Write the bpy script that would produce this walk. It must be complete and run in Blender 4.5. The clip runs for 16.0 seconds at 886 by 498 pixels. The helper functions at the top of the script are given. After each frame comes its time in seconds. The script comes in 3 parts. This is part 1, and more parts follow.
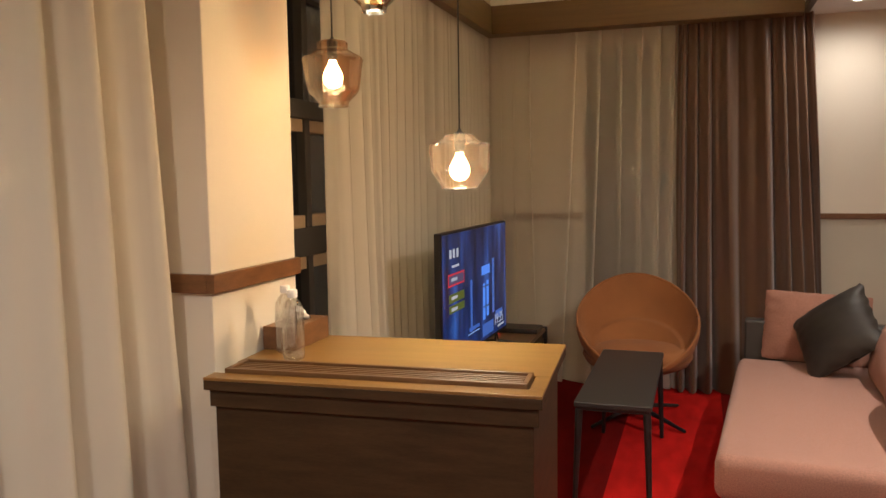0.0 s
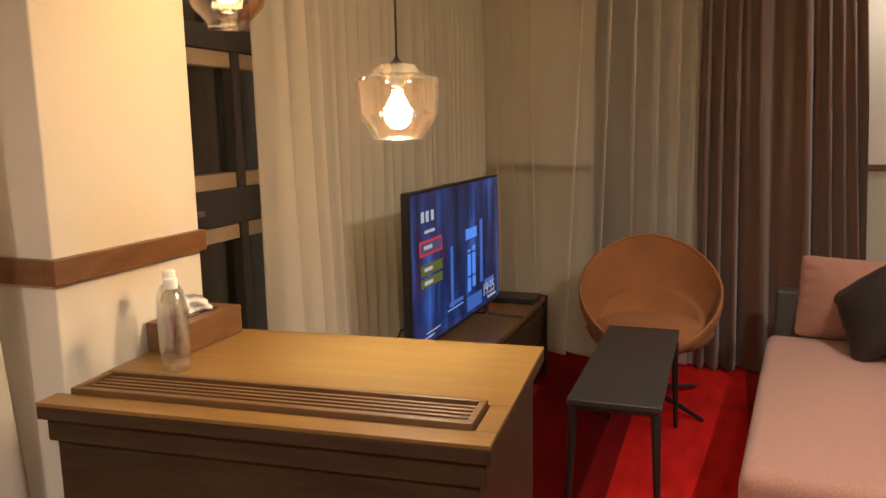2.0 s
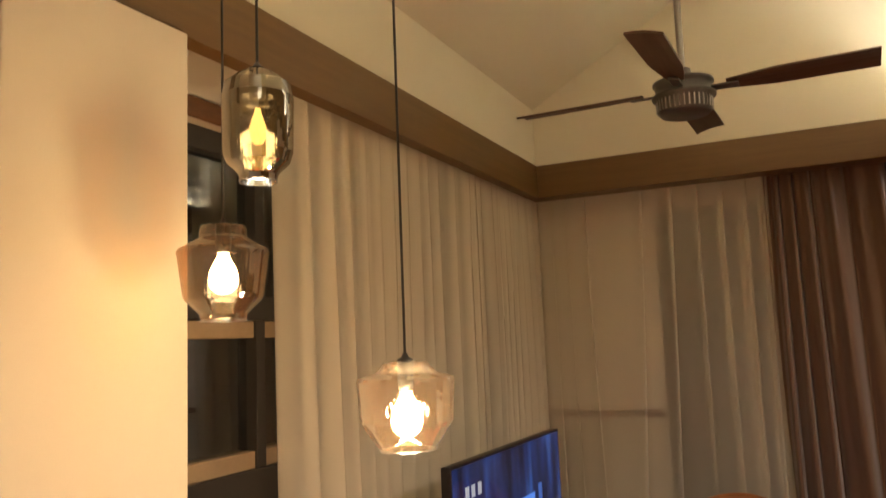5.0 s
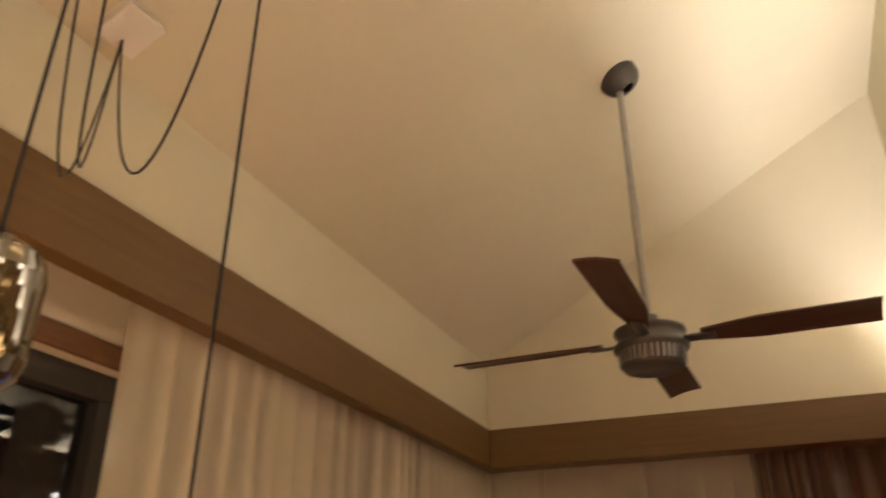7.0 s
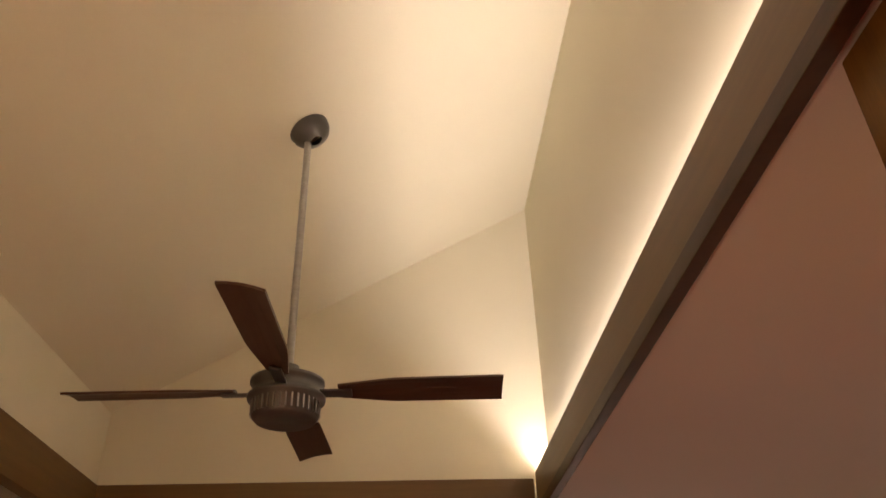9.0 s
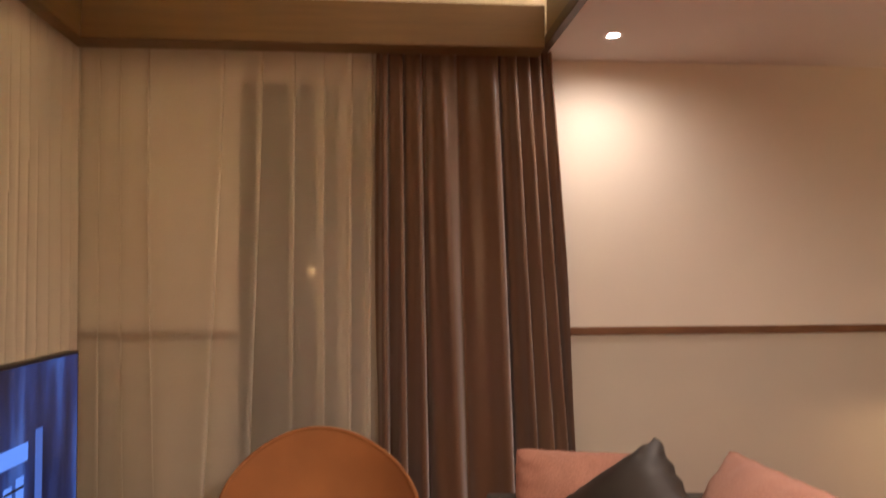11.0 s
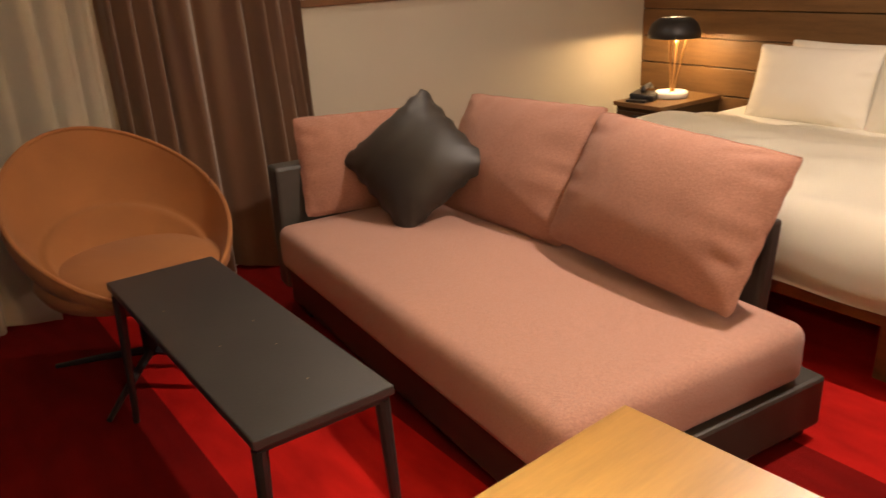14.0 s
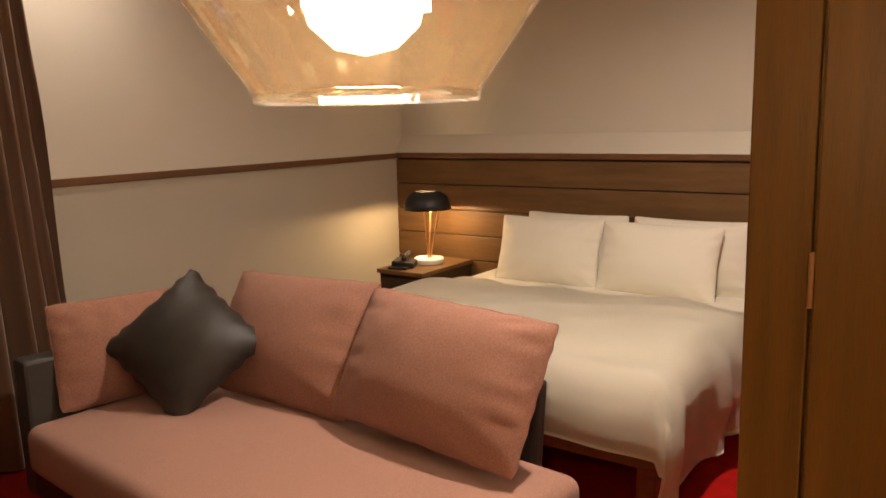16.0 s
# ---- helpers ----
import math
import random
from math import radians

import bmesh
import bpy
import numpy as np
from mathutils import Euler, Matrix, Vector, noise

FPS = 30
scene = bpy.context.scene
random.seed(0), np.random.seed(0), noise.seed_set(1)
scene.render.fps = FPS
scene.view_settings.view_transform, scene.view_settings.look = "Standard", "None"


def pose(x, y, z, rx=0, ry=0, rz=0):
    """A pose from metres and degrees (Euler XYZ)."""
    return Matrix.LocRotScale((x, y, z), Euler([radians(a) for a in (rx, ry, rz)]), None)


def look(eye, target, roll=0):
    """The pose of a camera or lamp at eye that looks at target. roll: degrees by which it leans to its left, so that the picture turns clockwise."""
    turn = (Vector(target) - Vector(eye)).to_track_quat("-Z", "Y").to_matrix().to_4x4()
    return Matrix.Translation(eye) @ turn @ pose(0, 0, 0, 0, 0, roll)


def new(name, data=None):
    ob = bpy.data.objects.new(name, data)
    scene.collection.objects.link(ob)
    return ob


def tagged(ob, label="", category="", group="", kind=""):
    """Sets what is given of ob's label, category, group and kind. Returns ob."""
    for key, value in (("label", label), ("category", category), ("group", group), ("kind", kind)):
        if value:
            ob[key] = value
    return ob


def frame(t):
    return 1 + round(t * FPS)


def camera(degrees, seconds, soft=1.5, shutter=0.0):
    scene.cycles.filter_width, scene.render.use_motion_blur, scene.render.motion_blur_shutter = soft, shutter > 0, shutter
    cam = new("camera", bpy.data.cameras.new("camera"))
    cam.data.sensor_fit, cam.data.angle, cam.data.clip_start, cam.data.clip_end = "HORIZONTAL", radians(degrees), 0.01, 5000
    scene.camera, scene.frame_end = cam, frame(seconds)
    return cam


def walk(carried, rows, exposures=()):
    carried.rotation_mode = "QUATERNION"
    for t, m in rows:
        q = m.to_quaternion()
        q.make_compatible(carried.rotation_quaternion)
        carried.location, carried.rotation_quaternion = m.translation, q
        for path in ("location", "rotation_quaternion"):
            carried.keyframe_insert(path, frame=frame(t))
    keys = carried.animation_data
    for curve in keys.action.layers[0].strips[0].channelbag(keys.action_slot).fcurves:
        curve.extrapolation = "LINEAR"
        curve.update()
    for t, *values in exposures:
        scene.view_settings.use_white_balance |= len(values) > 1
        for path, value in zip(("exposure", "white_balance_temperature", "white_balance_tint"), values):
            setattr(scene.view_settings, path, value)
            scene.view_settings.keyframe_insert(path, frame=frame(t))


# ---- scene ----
cam = camera(59.5, 16.0, shutter=0.3)

PATH = [
    (0, (0.014, 0.022, 1.436), (-0.616, 1.911, 1.253), -0.8),
    (0.5, (0.036, 0.236, 1.419), (-0.637, 2.107, 1.201), -0.8),
    (1, (0.051, 0.426, 1.419), (-0.646, 2.283, 1.16), -1.0),
    (1.5, (0.042, 0.605, 1.415), (-0.654, 2.457, 1.123), -1.1),
    (2, (0.006, 0.676, 1.432), (-0.671, 2.531, 1.117), -1.1),
    (2.5, (-0.004, 0.67, 1.44), (-0.657, 2.534, 1.125), -1.0),
    (3, (0.009, 0.662, 1.441), (-0.633, 2.535, 1.159), -1.0),
    (3.5, (0.014, 0.665, 1.463), (-0.644, 2.542, 1.251), -0.9),
    (4, (-0.013, 0.735, 1.511), (-0.711, 2.607, 1.408), -0.9),
    (4.5, (-0.032, 0.868, 1.542), (-0.799, 2.714, 1.6), -1.5),
    (4.7, (0.024, 0.908, 1.569), (-0.795, 2.728, 1.699), -1.9),
    (6.8, (-0.015, 1.513, 1.68), (-0.842, 3.141, 2.494), -0.3),
    (7, (-0.029, 1.536, 1.681), (-0.739, 3.184, 2.564), 0.1),
    (7.5, (-0.013, 1.611, 1.699), (-0.407, 3.282, 2.725), -0.05),
    (8, (0.021, 1.646, 1.679), (-0.128, 3.307, 2.784), -1.4),
    (10.3, (-0.026, 1.8, 1.488), (0.152, 3.706, 2.066), -0.5),
    (10.5, (-0.06, 1.83, 1.462), (0.125, 3.782, 1.884), -0.3),
    (11, (-0.146, 1.923, 1.402), (0.03, 3.914, 1.479), -0.2),
    (11.5, (-0.291, 2.035, 1.338), (-0.131, 4.018, 1.135), -0.8),
    (12, (-0.432, 2.01, 1.362), (-0.231, 3.949, 0.916), -1.3),
    (12.5, (-0.545, 2.095, 1.325), (-0.179, 3.978, 0.757), -1.1),
    (13, (-0.731, 2.071, 1.34), (-0.13, 3.861, 0.682), -2.1),
    (13.5, (-0.849, 2.077, 1.306), (0.016, 3.743, 0.615), -3.0),
    (14, (-0.917, 2.021, 1.32), (0.176, 3.544, 0.623), -2.7),
    (14.5, (-0.947, 1.989, 1.325), (0.338, 3.379, 0.677), -2.7),
    (15, (-0.973, 2.031, 1.36), (0.473, 3.298, 0.807), -1.8),
    (15.5, (-0.99, 2.044, 1.392), (0.559, 3.23, 0.952), -1.4),
    (16, (-0.985, 2.047, 1.393), (0.618, 3.198, 1.066), -1.4),
]
walk(cam, [(t, look(eye, target, roll)) for t, eye, target, roll in PATH],
     exposures=[(0, 1.12, 6150, 6), (1.5, 1.15, 6200, 7), (3.5, 1.15, 6600, 7), (4.5, 1.12, 6650, 5), (7, 1.0, 6300, 12), (8, 0.65, 6400, 16),
                (10.5, 1.25, 6600, 18), (11.5, 1.65, 6700, 18), (12.5, 1.7, 7000, 10), (13.5, 1.55, 7000, 11), (14.5, 1.3, 7000, 10), (16, 1.05, 6900, 10)])

# ---- light ----
world = bpy.data.worlds.new("night")
scene.world = world
world.use_nodes = True
world.node_tree.nodes["Background"].inputs[0].default_value = (0.010, 0.012, 0.016, 1)
world.node_tree.nodes["Background"].inputs[1].default_value = 0.35


def lamp(name, kind, m, power, color, size=0.05, **more):
    data = bpy.data.lights.new(name, kind)
    data.energy, data.color = power, color
    if kind == "AREA":
        data.size = size
        if "size_y" in more:
            data.shape, data.size_y = "RECTANGLE", more["size_y"]
    else:
        data.shadow_soft_size = size
    if kind == "SPOT":
        data.spot_size, data.spot_blend = radians(more.get("cone", 80)), more.get("blend", 0.6)
    ob = new(name, data)
    ob.matrix_world = m
    return ob


WARM, NEUTRAL, AMBER = (1.0, 0.92, 0.74), (1.0, 0.86, 0.77), (1.0, 0.66, 0.34)
DOWN = [(0.842, 5.03), (1.2, 2.85), (2.3, 2.9), (0.35, 0.2), (-0.75, 0.1), (-0.2, -0.5)]
DOWN_POWER = [12, 82, 9, 30, 42, 24]
for (dx, dy), dp in zip(DOWN, DOWN_POWER):
    lamp("downlight_beam", "SPOT", pose(dx, dy, 2.395), dp, NEUTRAL, 0.025, cone=172, blend=1.0)
PEND = [(-1.08, 2.243, 1.662), (-0.689, 2.303, 1.404), (-0.878, 2.108, 1.908)]
BULB = (.093, .059, .107)
for (dx, dy, dz), up, dp in zip(PEND, BULB, (1.3, 49, 1.4)):
    lamp("pendant_glow", "POINT", pose(dx, dy, dz + up), dp, WARM, 0.038)
lamp("cove_strip_glow", "AREA", pose(0.636, 2.85, 2.566, 180, 0, 0), 21, NEUTRAL, 0.02, size_y=4.5)
lamp("bedside_glow", "POINT", pose(2.9, 4.95, 0.865), 11, AMBER, 0.03)


# ---- materials ----
def material(name, color, rough=0.6, metal=0.0, vary=0.12, scale=6.0, fine=60.0, bump=0.0, stretch=(1, 1, 1), dark=None, sheen=0.0, space="Object", coat=0.0):
    m = bpy.data.materials.new(name)
    m.use_nodes = True
    n, l = m.node_tree.nodes, m.node_tree.links
    b = n["Principled BSDF"]
    b.inputs["Roughness"].default_value, b.inputs["Metallic"].default_value = rough, metal
    b.inputs["Sheen Weight"].default_value, b.inputs["Coat Weight"].default_value = sheen, coat
    tc, mp = n.new("ShaderNodeTexCoord"), n.new("ShaderNodeMapping")
    mp.inputs["Scale"].default_value = stretch
    l.new(tc.outputs[space], mp.inputs[0])
    big, small = n.new("ShaderNodeTexNoise"), n.new("ShaderNodeTexNoise")
    big.inputs["Scale"].default_value, small.inputs["Scale"].default_value = scale, fine
    big.inputs["Detail"].default_value = small.inputs["Detail"].default_value = 4
    l.new(mp.outputs[0], big.inputs["Vector"]), l.new(mp.outputs[0], small.inputs["Vector"])
    add = n.new("ShaderNodeMath")
    add.operation = "MULTIPLY_ADD"
    add.inputs[1].default_value = 0.45
    l.new(small.outputs[0], add.inputs[0]), l.new(big.outputs[0], add.inputs[2])
    ramp = n.new("ShaderNodeValToRGB")
    ramp.color_ramp.elements[0].position, ramp.color_ramp.elements[1].position = 0.45, 1.0
    lo = dark or [c * (1 - 2 * vary) for c in color]
    hi = [min(1, c * (1 + vary)) for c in color]
    ramp.color_ramp.elements[0].color, ramp.color_ramp.elements[1].color = (*lo, 1), (*hi, 1)
    l.new(add.outputs[0], ramp.inputs[0])
    l.new(ramp.outputs[0], b.inputs["Base Color"])
    if bump:
        bp = n.new("ShaderNodeBump")
        bp.inputs["Strength"].default_value, bp.inputs["Distance"].default_value = bump, 0.003
        l.new(small.outputs[0], bp.inputs["Height"])
        l.new(bp.outputs[0], b.inputs["Normal"])
    return m


def glow(name, color, strength):
    m = bpy.data.materials.new(name)
    m.use_nodes = True
    b = m.node_tree.nodes["Principled BSDF"]
    b.inputs["Base Color"].default_value = (*[c * 0.3 for c in color], 1)
    b.inputs["Emission Color"].default_value, b.inputs["Emission Strength"].default_value = (*color, 1), strength
    b.inputs["Roughness"].default_value = 0.3
    return m


def clear(name, tint, ior=1.45, rough=0.02, haze=0.0, haze_color=(0.8, 0.5, 0.3)):
    """Thin tinted glass: light passes straight through, gloss by Fresnel."""
    m = bpy.data.materials.new(name)
    m.use_nodes = True
    n, l = m.node_tree.nodes, m.node_tree.links
    n.remove(n["Principled BSDF"])
    tr, gl, lw, fr, mix = (n.new("ShaderNode" + k) for k in ("BsdfTransparent", "BsdfGlossy", "LayerWeight", "MapRange", "MixShader"))
    tr.inputs[0].default_value, gl.inputs["Roughness"].default_value, lw.inputs[0].default_value = (*tint, 1), rough, 0.18
    fr.inputs[3].default_value, fr.inputs[4].default_value = 0.04 * (ior / 1.45) ** 4, 0.75
    l.new(lw.outputs["Facing"], fr.inputs[0])
    base = tr
    if haze:
        tl, hz = n.new("ShaderNodeBsdfTranslucent"), n.new("ShaderNodeMixShader")
        tl.inputs[0].default_value, hz.inputs[0].default_value = (*haze_color, 1), haze
        l.new(tr.outputs[0], hz.inputs[1]), l.new(tl.outputs[0], hz.inputs[2])
        base = hz
    l.new(fr.outputs[0], mix.inputs[0]), l.new(base.outputs[0], mix.inputs[1]), l.new(gl.outputs[0], mix.inputs[2])
    l.new(mix.outputs[0], n["Material Output"].inputs[0])
    return m


def sheer(name, color, see):
    m = bpy.data.materials.new(name)
    m.use_nodes = True
    n, l = m.node_tree.nodes, m.node_tree.links
    n.remove(n["Principled BSDF"])
    tr, tl, df, m1, m2 = (n.new("ShaderNode" + k) for k in ("BsdfTransparent", "BsdfTranslucent", "BsdfDiffuse", "MixShader", "MixShader"))
    tl.inputs[0].default_value = df.inputs[0].default_value = (*color, 1)
    m1.inputs[0].default_value, m2.inputs[0].default_value = 0.28, see
    no = n.new("ShaderNodeTexNoise")
    no.inputs["Scale"].default_value = 900
    mr = n.new("ShaderNodeMapRange")
    mr.inputs[3].default_value, mr.inputs[4].default_value = see * 0.6, see * 1.4
    l.new(no.outputs[0], mr.inputs[0]), l.new(mr.outputs[0], m2.inputs[0])
    l.new(df.outputs[0], m1.inputs[1]), l.new(tl.outputs[0], m1.inputs[2])
    l.new(m1.outputs[0], m2.inputs[1]), l.new(tr.outputs[0], m2.inputs[2])
    l.new(m2.outputs[0], n["Material Output"].inputs[0])
    return m


M = dict(
    cream=material("cream_wallpaper", (0.69, 0.63, 0.52), 0.75, vary=0.03, scale=1.5, fine=350, bump=0.12),
    taupe=material("taupe_wallpaper", (0.50, 0.455, 0.36), 0.75, vary=0.04, scale=1.5, fine=350, bump=0.15),
    plaster=material("ceiling_paint", (0.67, 0.63, 0.49), 0.85, vary=0.025, scale=1.2, fine=200, bump=0.06),
    flat=material("flat_ceiling_paint", (0.64, 0.59, 0.54), 0.85, vary=0.025, scale=1.2, fine=200, bump=0.06),
    trim=material("brown_wood_trim", (0.15, 0.082, 0.024), 0.45, vary=0.08, scale=2, fine=20, stretch=(1.2, 1.2, 25)),
    rail=material("wall_rail_wood", (0.17, 0.075, 0.028), 0.4, vary=0.2, scale=3, fine=30, stretch=(3, 3, 12)),
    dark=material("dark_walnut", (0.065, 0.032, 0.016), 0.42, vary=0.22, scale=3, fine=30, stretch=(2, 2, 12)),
    desk=material("oak_desk_top", (0.225, 0.115, 0.029), 0.34, vary=0.13, scale=2.5, fine=28, stretch=(1.2, 14, 6), bump=0.05),
    deskside=material("walnut_desk_side", (0.055, 0.030, 0.012), 0.55, vary=0.2, scale=2.5, fine=25, stretch=(2, 2, 14)),
    slat=material("walnut_slat", (0.145, 0.07, 0.024), 0.4, vary=0.15, scale=3, fine=30, stretch=(2, 12, 12)),
    plank=material("walnut_headboard", (0.18, 0.095, 0.038), 0.42, vary=0.14, scale=2.5, fine=24, stretch=(6, 1.2, 12), bump=0.06),
    ward=material("wardrobe_veneer", (0.165, 0.078, 0.015), 0.42, vary=0.16, scale=2.2, fine=40, stretch=(10, 10, 0.7), bump=0.04),
    stand=material("stand_veneer", (0.15, 0.078, 0.03), 0.35, vary=0.18, scale=2.5, fine=28, stretch=(10, 1.2, 6)),
    black=material("black_metal", (0.018, 0.017, 0.017), 0.4, vary=0.1),
    table=material("charcoal_table_top", (0.034, 0.032, 0.030), 0.38, vary=0.1, scale=5, fine=120, bump=0.08),
    pink=material("salmon_upholstery", (0.43, 0.215, 0.155), 0.9, vary=0.15, scale=180, fine=420, bump=0.9, sheen=0.2),
    pink2=material("salmon_cushion_cloth", (0.39, 0.185, 0.125), 0.9, vary=0.15, scale=180, fine=420, bump=0.8, sheen=0.08),
    orange=material("terracotta_felt", (0.31, 0.115, 0.03), 0.85, vary=0.09, scale=5, fine=380, bump=0.35, sheen=0.05),
    leather=material("dark_brown_leather", (0.030, 0.024, 0.018), 0.50, vary=0.15, scale=10, fine=260, bump=0.2),
    greyleather=material("charcoal_leather", (0.05, 0.046, 0.038), 0.48, vary=0.12, scale=10, fine=260, bump=0.2),
    linen=material("white_bed_linen", (0.80, 0.74, 0.61), 0.85, vary=0.02, scale=4, fine=300, bump=0.15, sheen=0.2),
    white=material("white_plastic", (0.8, 0.78, 0.74), 0.4, vary=0.02),
    paper=material("tissue_paper", (0.82, 0.79, 0.74), 0.9, vary=0.03, bump=0.2),
    steel=material("brushed_nickel", (0.36, 0.35, 0.34), 0.32, 0.9, vary=0.08, stretch=(1, 1, 10)),
    pewter=material("pewter_paint", (0.11, 0.106, 0.10), 0.4, 0.5, vary=0.08),
    blade=material("fan_blade_wood", (0.075, 0.034, 0.016), 0.45, vary=0.15, scale=4, fine=40, stretch=(1, 10, 1)),
    brass=material("copper_rod", (0.75, 0.42, 0.18), 0.28, 0.9, vary=0.06),
    drape=material("brown_satin_drape", (0.135, 0.07, 0.036), 0.34, vary=0.08, scale=4, fine=250, sheen=0.5, bump=0.1, stretch=(1, 1, 0.15)),
    frame=material("dark_window_frame", (0.035, 0.032, 0.030), 0.45, vary=0.1),
    beige=material("plain_beige", (0.36, 0.27, 0.17), 0.6, vary=0.08),
    sheer=sheer("sheer_curtain_cloth", (0.92, 0.86, 0.70), 0.46),
    voile=sheer("voile_curtain_cloth", (0.94, 0.88, 0.72), 0.55),
    thick=sheer("dense_sheer_cloth", (0.78, 0.73, 0.60), 0.12),
    glass=clear("window_glass", (0.75, 0.78, 0.78)),
    amber=clear("amber_lamp_glass", (0.74, 0.50, 0.31), 1.6, 0.03, 0.012, (0.9, 0.6, 0.35)),
    smoke=clear("smoked_gold_glass", (0.27, 0.17, 0.07), 2.3, 0.03, 0.008, (0.7, 0.45, 0.18)),
    pet=clear("clear_bottle", (0.97, 0.98, 0.98), 2.2, 0.03, 0.035, (0.85, 0.85, 0.85)),
    bulb=glow("bulb_glass", (1.0, 0.84, 0.55), 20),
    dim=glow("dim_bulb_glass", (1.0, 0.75, 0.38), 5),
    led=glow("led_strip", (1.0, 0.88, 0.72), 14),
    lens=glow("downlight_lens", (1.0, 0.93, 0.84), 16),
    night=material("night_facade", (0.06, 0.06, 0.065), 0.8, vary=0.2),
)


def carpet_material():
    m = material("red_carpet", (0.37, 0.008, 0.006), 0.95, vary=0.16, scale=5, fine=700, bump=0.7, stretch=(3, 1, 1))
    n, l = m.node_tree.nodes, m.node_tree.links
    b = n["Principled BSDF"]
    old = b.inputs["Base Color"].links[0].from_socket
    tc, sx = n.new("ShaderNodeTexCoord"), n.new("ShaderNodeSeparateXYZ")
    l.new(tc.outputs["Object"], sx.inputs[0])
    st = n.new("ShaderNodeValToRGB")
    st.color_ramp.interpolation = "CONSTANT"
    mr = n.new("ShaderNodeMapRange")
    mr.inputs[1].default_value, mr.inputs[2].default_value = -2.0, 4.0
    l.new(sx.outputs[0], mr.inputs[0]), l.new(mr.outputs[0], st.inputs[0])
    # Broad tone bands by x; the dark one from 0.135 paints in sofa shade.
    e = st.color_ramp.elements
    e[0].position, e[0].color = 0.0, (0.45, 0.45, 0.45, 1)
    e[1].position, e[1].color = (2.0 - 0.385) / 6, (1.5, 1.5, 1.5, 1)
    for x, v in ((0.135, 0.5), (0.95, 1.2), (2.6, 0.5)):
        k = e.new((2.0 + x) / 6)
        k.color = (v, v, v, 1)
    mul = n.new("ShaderNodeMix")
    mul.data_type, mul.blend_type = "RGBA", "MULTIPLY"
    mul.inputs[0].default_value = 1.0
    l.new(old, mul.inputs[6]), l.new(st.outputs[0], mul.inputs[7])
    l.new(mul.outputs[2], b.inputs["Base Color"])
    return m


M["carpet"] = carpet_material()
for k in ("deskside", "ward", "dark", "plank"):
    M[k].node_tree.nodes["Principled BSDF"].inputs["Specular IOR Level"].default_value = 0.25
M["carpet"].node_tree.nodes["Principled BSDF"].inputs["Specular IOR Level"].default_value = 0.1


# ---- shaping ----
def thing(name, x=0.0, y=0.0, z=0.0, turn=0.0, label="", category="", group="", kind=""):
    ob = new(name)
    ob.empty_display_size = 0.1
    ob.matrix_world = pose(x, y, z, 0, 0, turn)
    return tagged(ob, label, category, group, kind)


def part(name, bm, mat, parent=None, label="", smooth=False):
    me = bpy.data.meshes.new(name)
    bmesh.ops.recalc_face_normals(bm, faces=bm.faces)
    bm.to_mesh(me)
    bm.free()
    me.materials.append(mat)
    if smooth:
        me.polygons.foreach_set("use_smooth", [True] * len(me.polygons))
    ob = new(name, me)
    ob.parent = parent
    return tagged(ob, label)


def box(x0, x1, y0, y1, z0, z1, bevel=0.0, bm=None, m=None):
    bm = bm or bmesh.new()
    v = bmesh.ops.create_cube(bm, size=1)["verts"]
    bmesh.ops.transform(bm, matrix=Matrix.LocRotScale(((x0 + x1) / 2, (y0 + y1) / 2, (z0 + z1) / 2), None, (x1 - x0, y1 - y0, z1 - z0)), verts=v)
    if m:
        bmesh.ops.transform(bm, matrix=m, verts=v)
    if bevel:
        es = list({e for a in v for e in a.link_edges})
        bmesh.ops.bevel(bm, geom=es, offset=bevel, segments=2, affect="EDGES", profile=0.5)
    return bm


def lathe(profile, n=40, bm=None, m=None, cap=False):
    bm = bm or bmesh.new()
    rings = []
    for r, z in profile:
        ring = []
        for i in range(n):
            p = Vector((r * math.cos(2 * math.pi * i / n), r * math.sin(2 * math.pi * i / n), z))
            ring.append(bm.verts.new(m @ p if m else p))
        rings.append(ring)
    for a, b in zip(rings, rings[1:]):
        for i in range(n):
            bm.faces.new((a[i], a[(i + 1) % n], b[(i + 1) % n], b[i]))
    if cap:
        bm.faces.new(rings[0]), bm.faces.new(rings[-1])
    return bm


def rod(points, r, n=10, bm=None, r_end=None):
    """A round bar along points."""
    bm = bm or bmesh.new()
    pts = [Vector(p) for p in points]
    rings = []
    side = None
    for i, p in enumerate(pts):
        d = (pts[min(i + 1, len(pts) - 1)] - pts[max(i - 1, 0)]).normalized()
        if side is None:
            side = d.orthogonal().normalized()
        side = (side - d * side.dot(d)).normalized()
        up = d.cross(side)
        rr = r + ((r_end if r_end is not None else r) - r) * i / max(1, len(pts) - 1)
        rings.append([bm.verts.new(p + rr * (math.cos(2 * math.pi * k / n) * side + math.sin(2 * math.pi * k / n) * up)) for k in range(n)])
    for a, b in zip(rings, rings[1:]):
        for k in range(n):
            bm.faces.new((a[k], a[(k + 1) % n], b[(k + 1) % n], b[k]))
    bm.faces.new(rings[0]), bm.faces.new(rings[-1])
    return bm


def grid(nu, nv, f, bm=None, close_u=False):
    bm = bm or bmesh.new()
    vs = [[bm.verts.new(f(i / nu, j / nv)) for j in range(nv + 1)] for i in range(nu if close_u else nu + 1)]
    for i in range(nu):
        for j in range(nv):
            a, b = vs[i], vs[(i + 1) % len(vs)]
            bm.faces.new((a[j], b[j], b[j + 1], a[j + 1]))
    return bm


def n3(x, y, z=0.0):
    return noise.noise(Vector((x, y, z)))


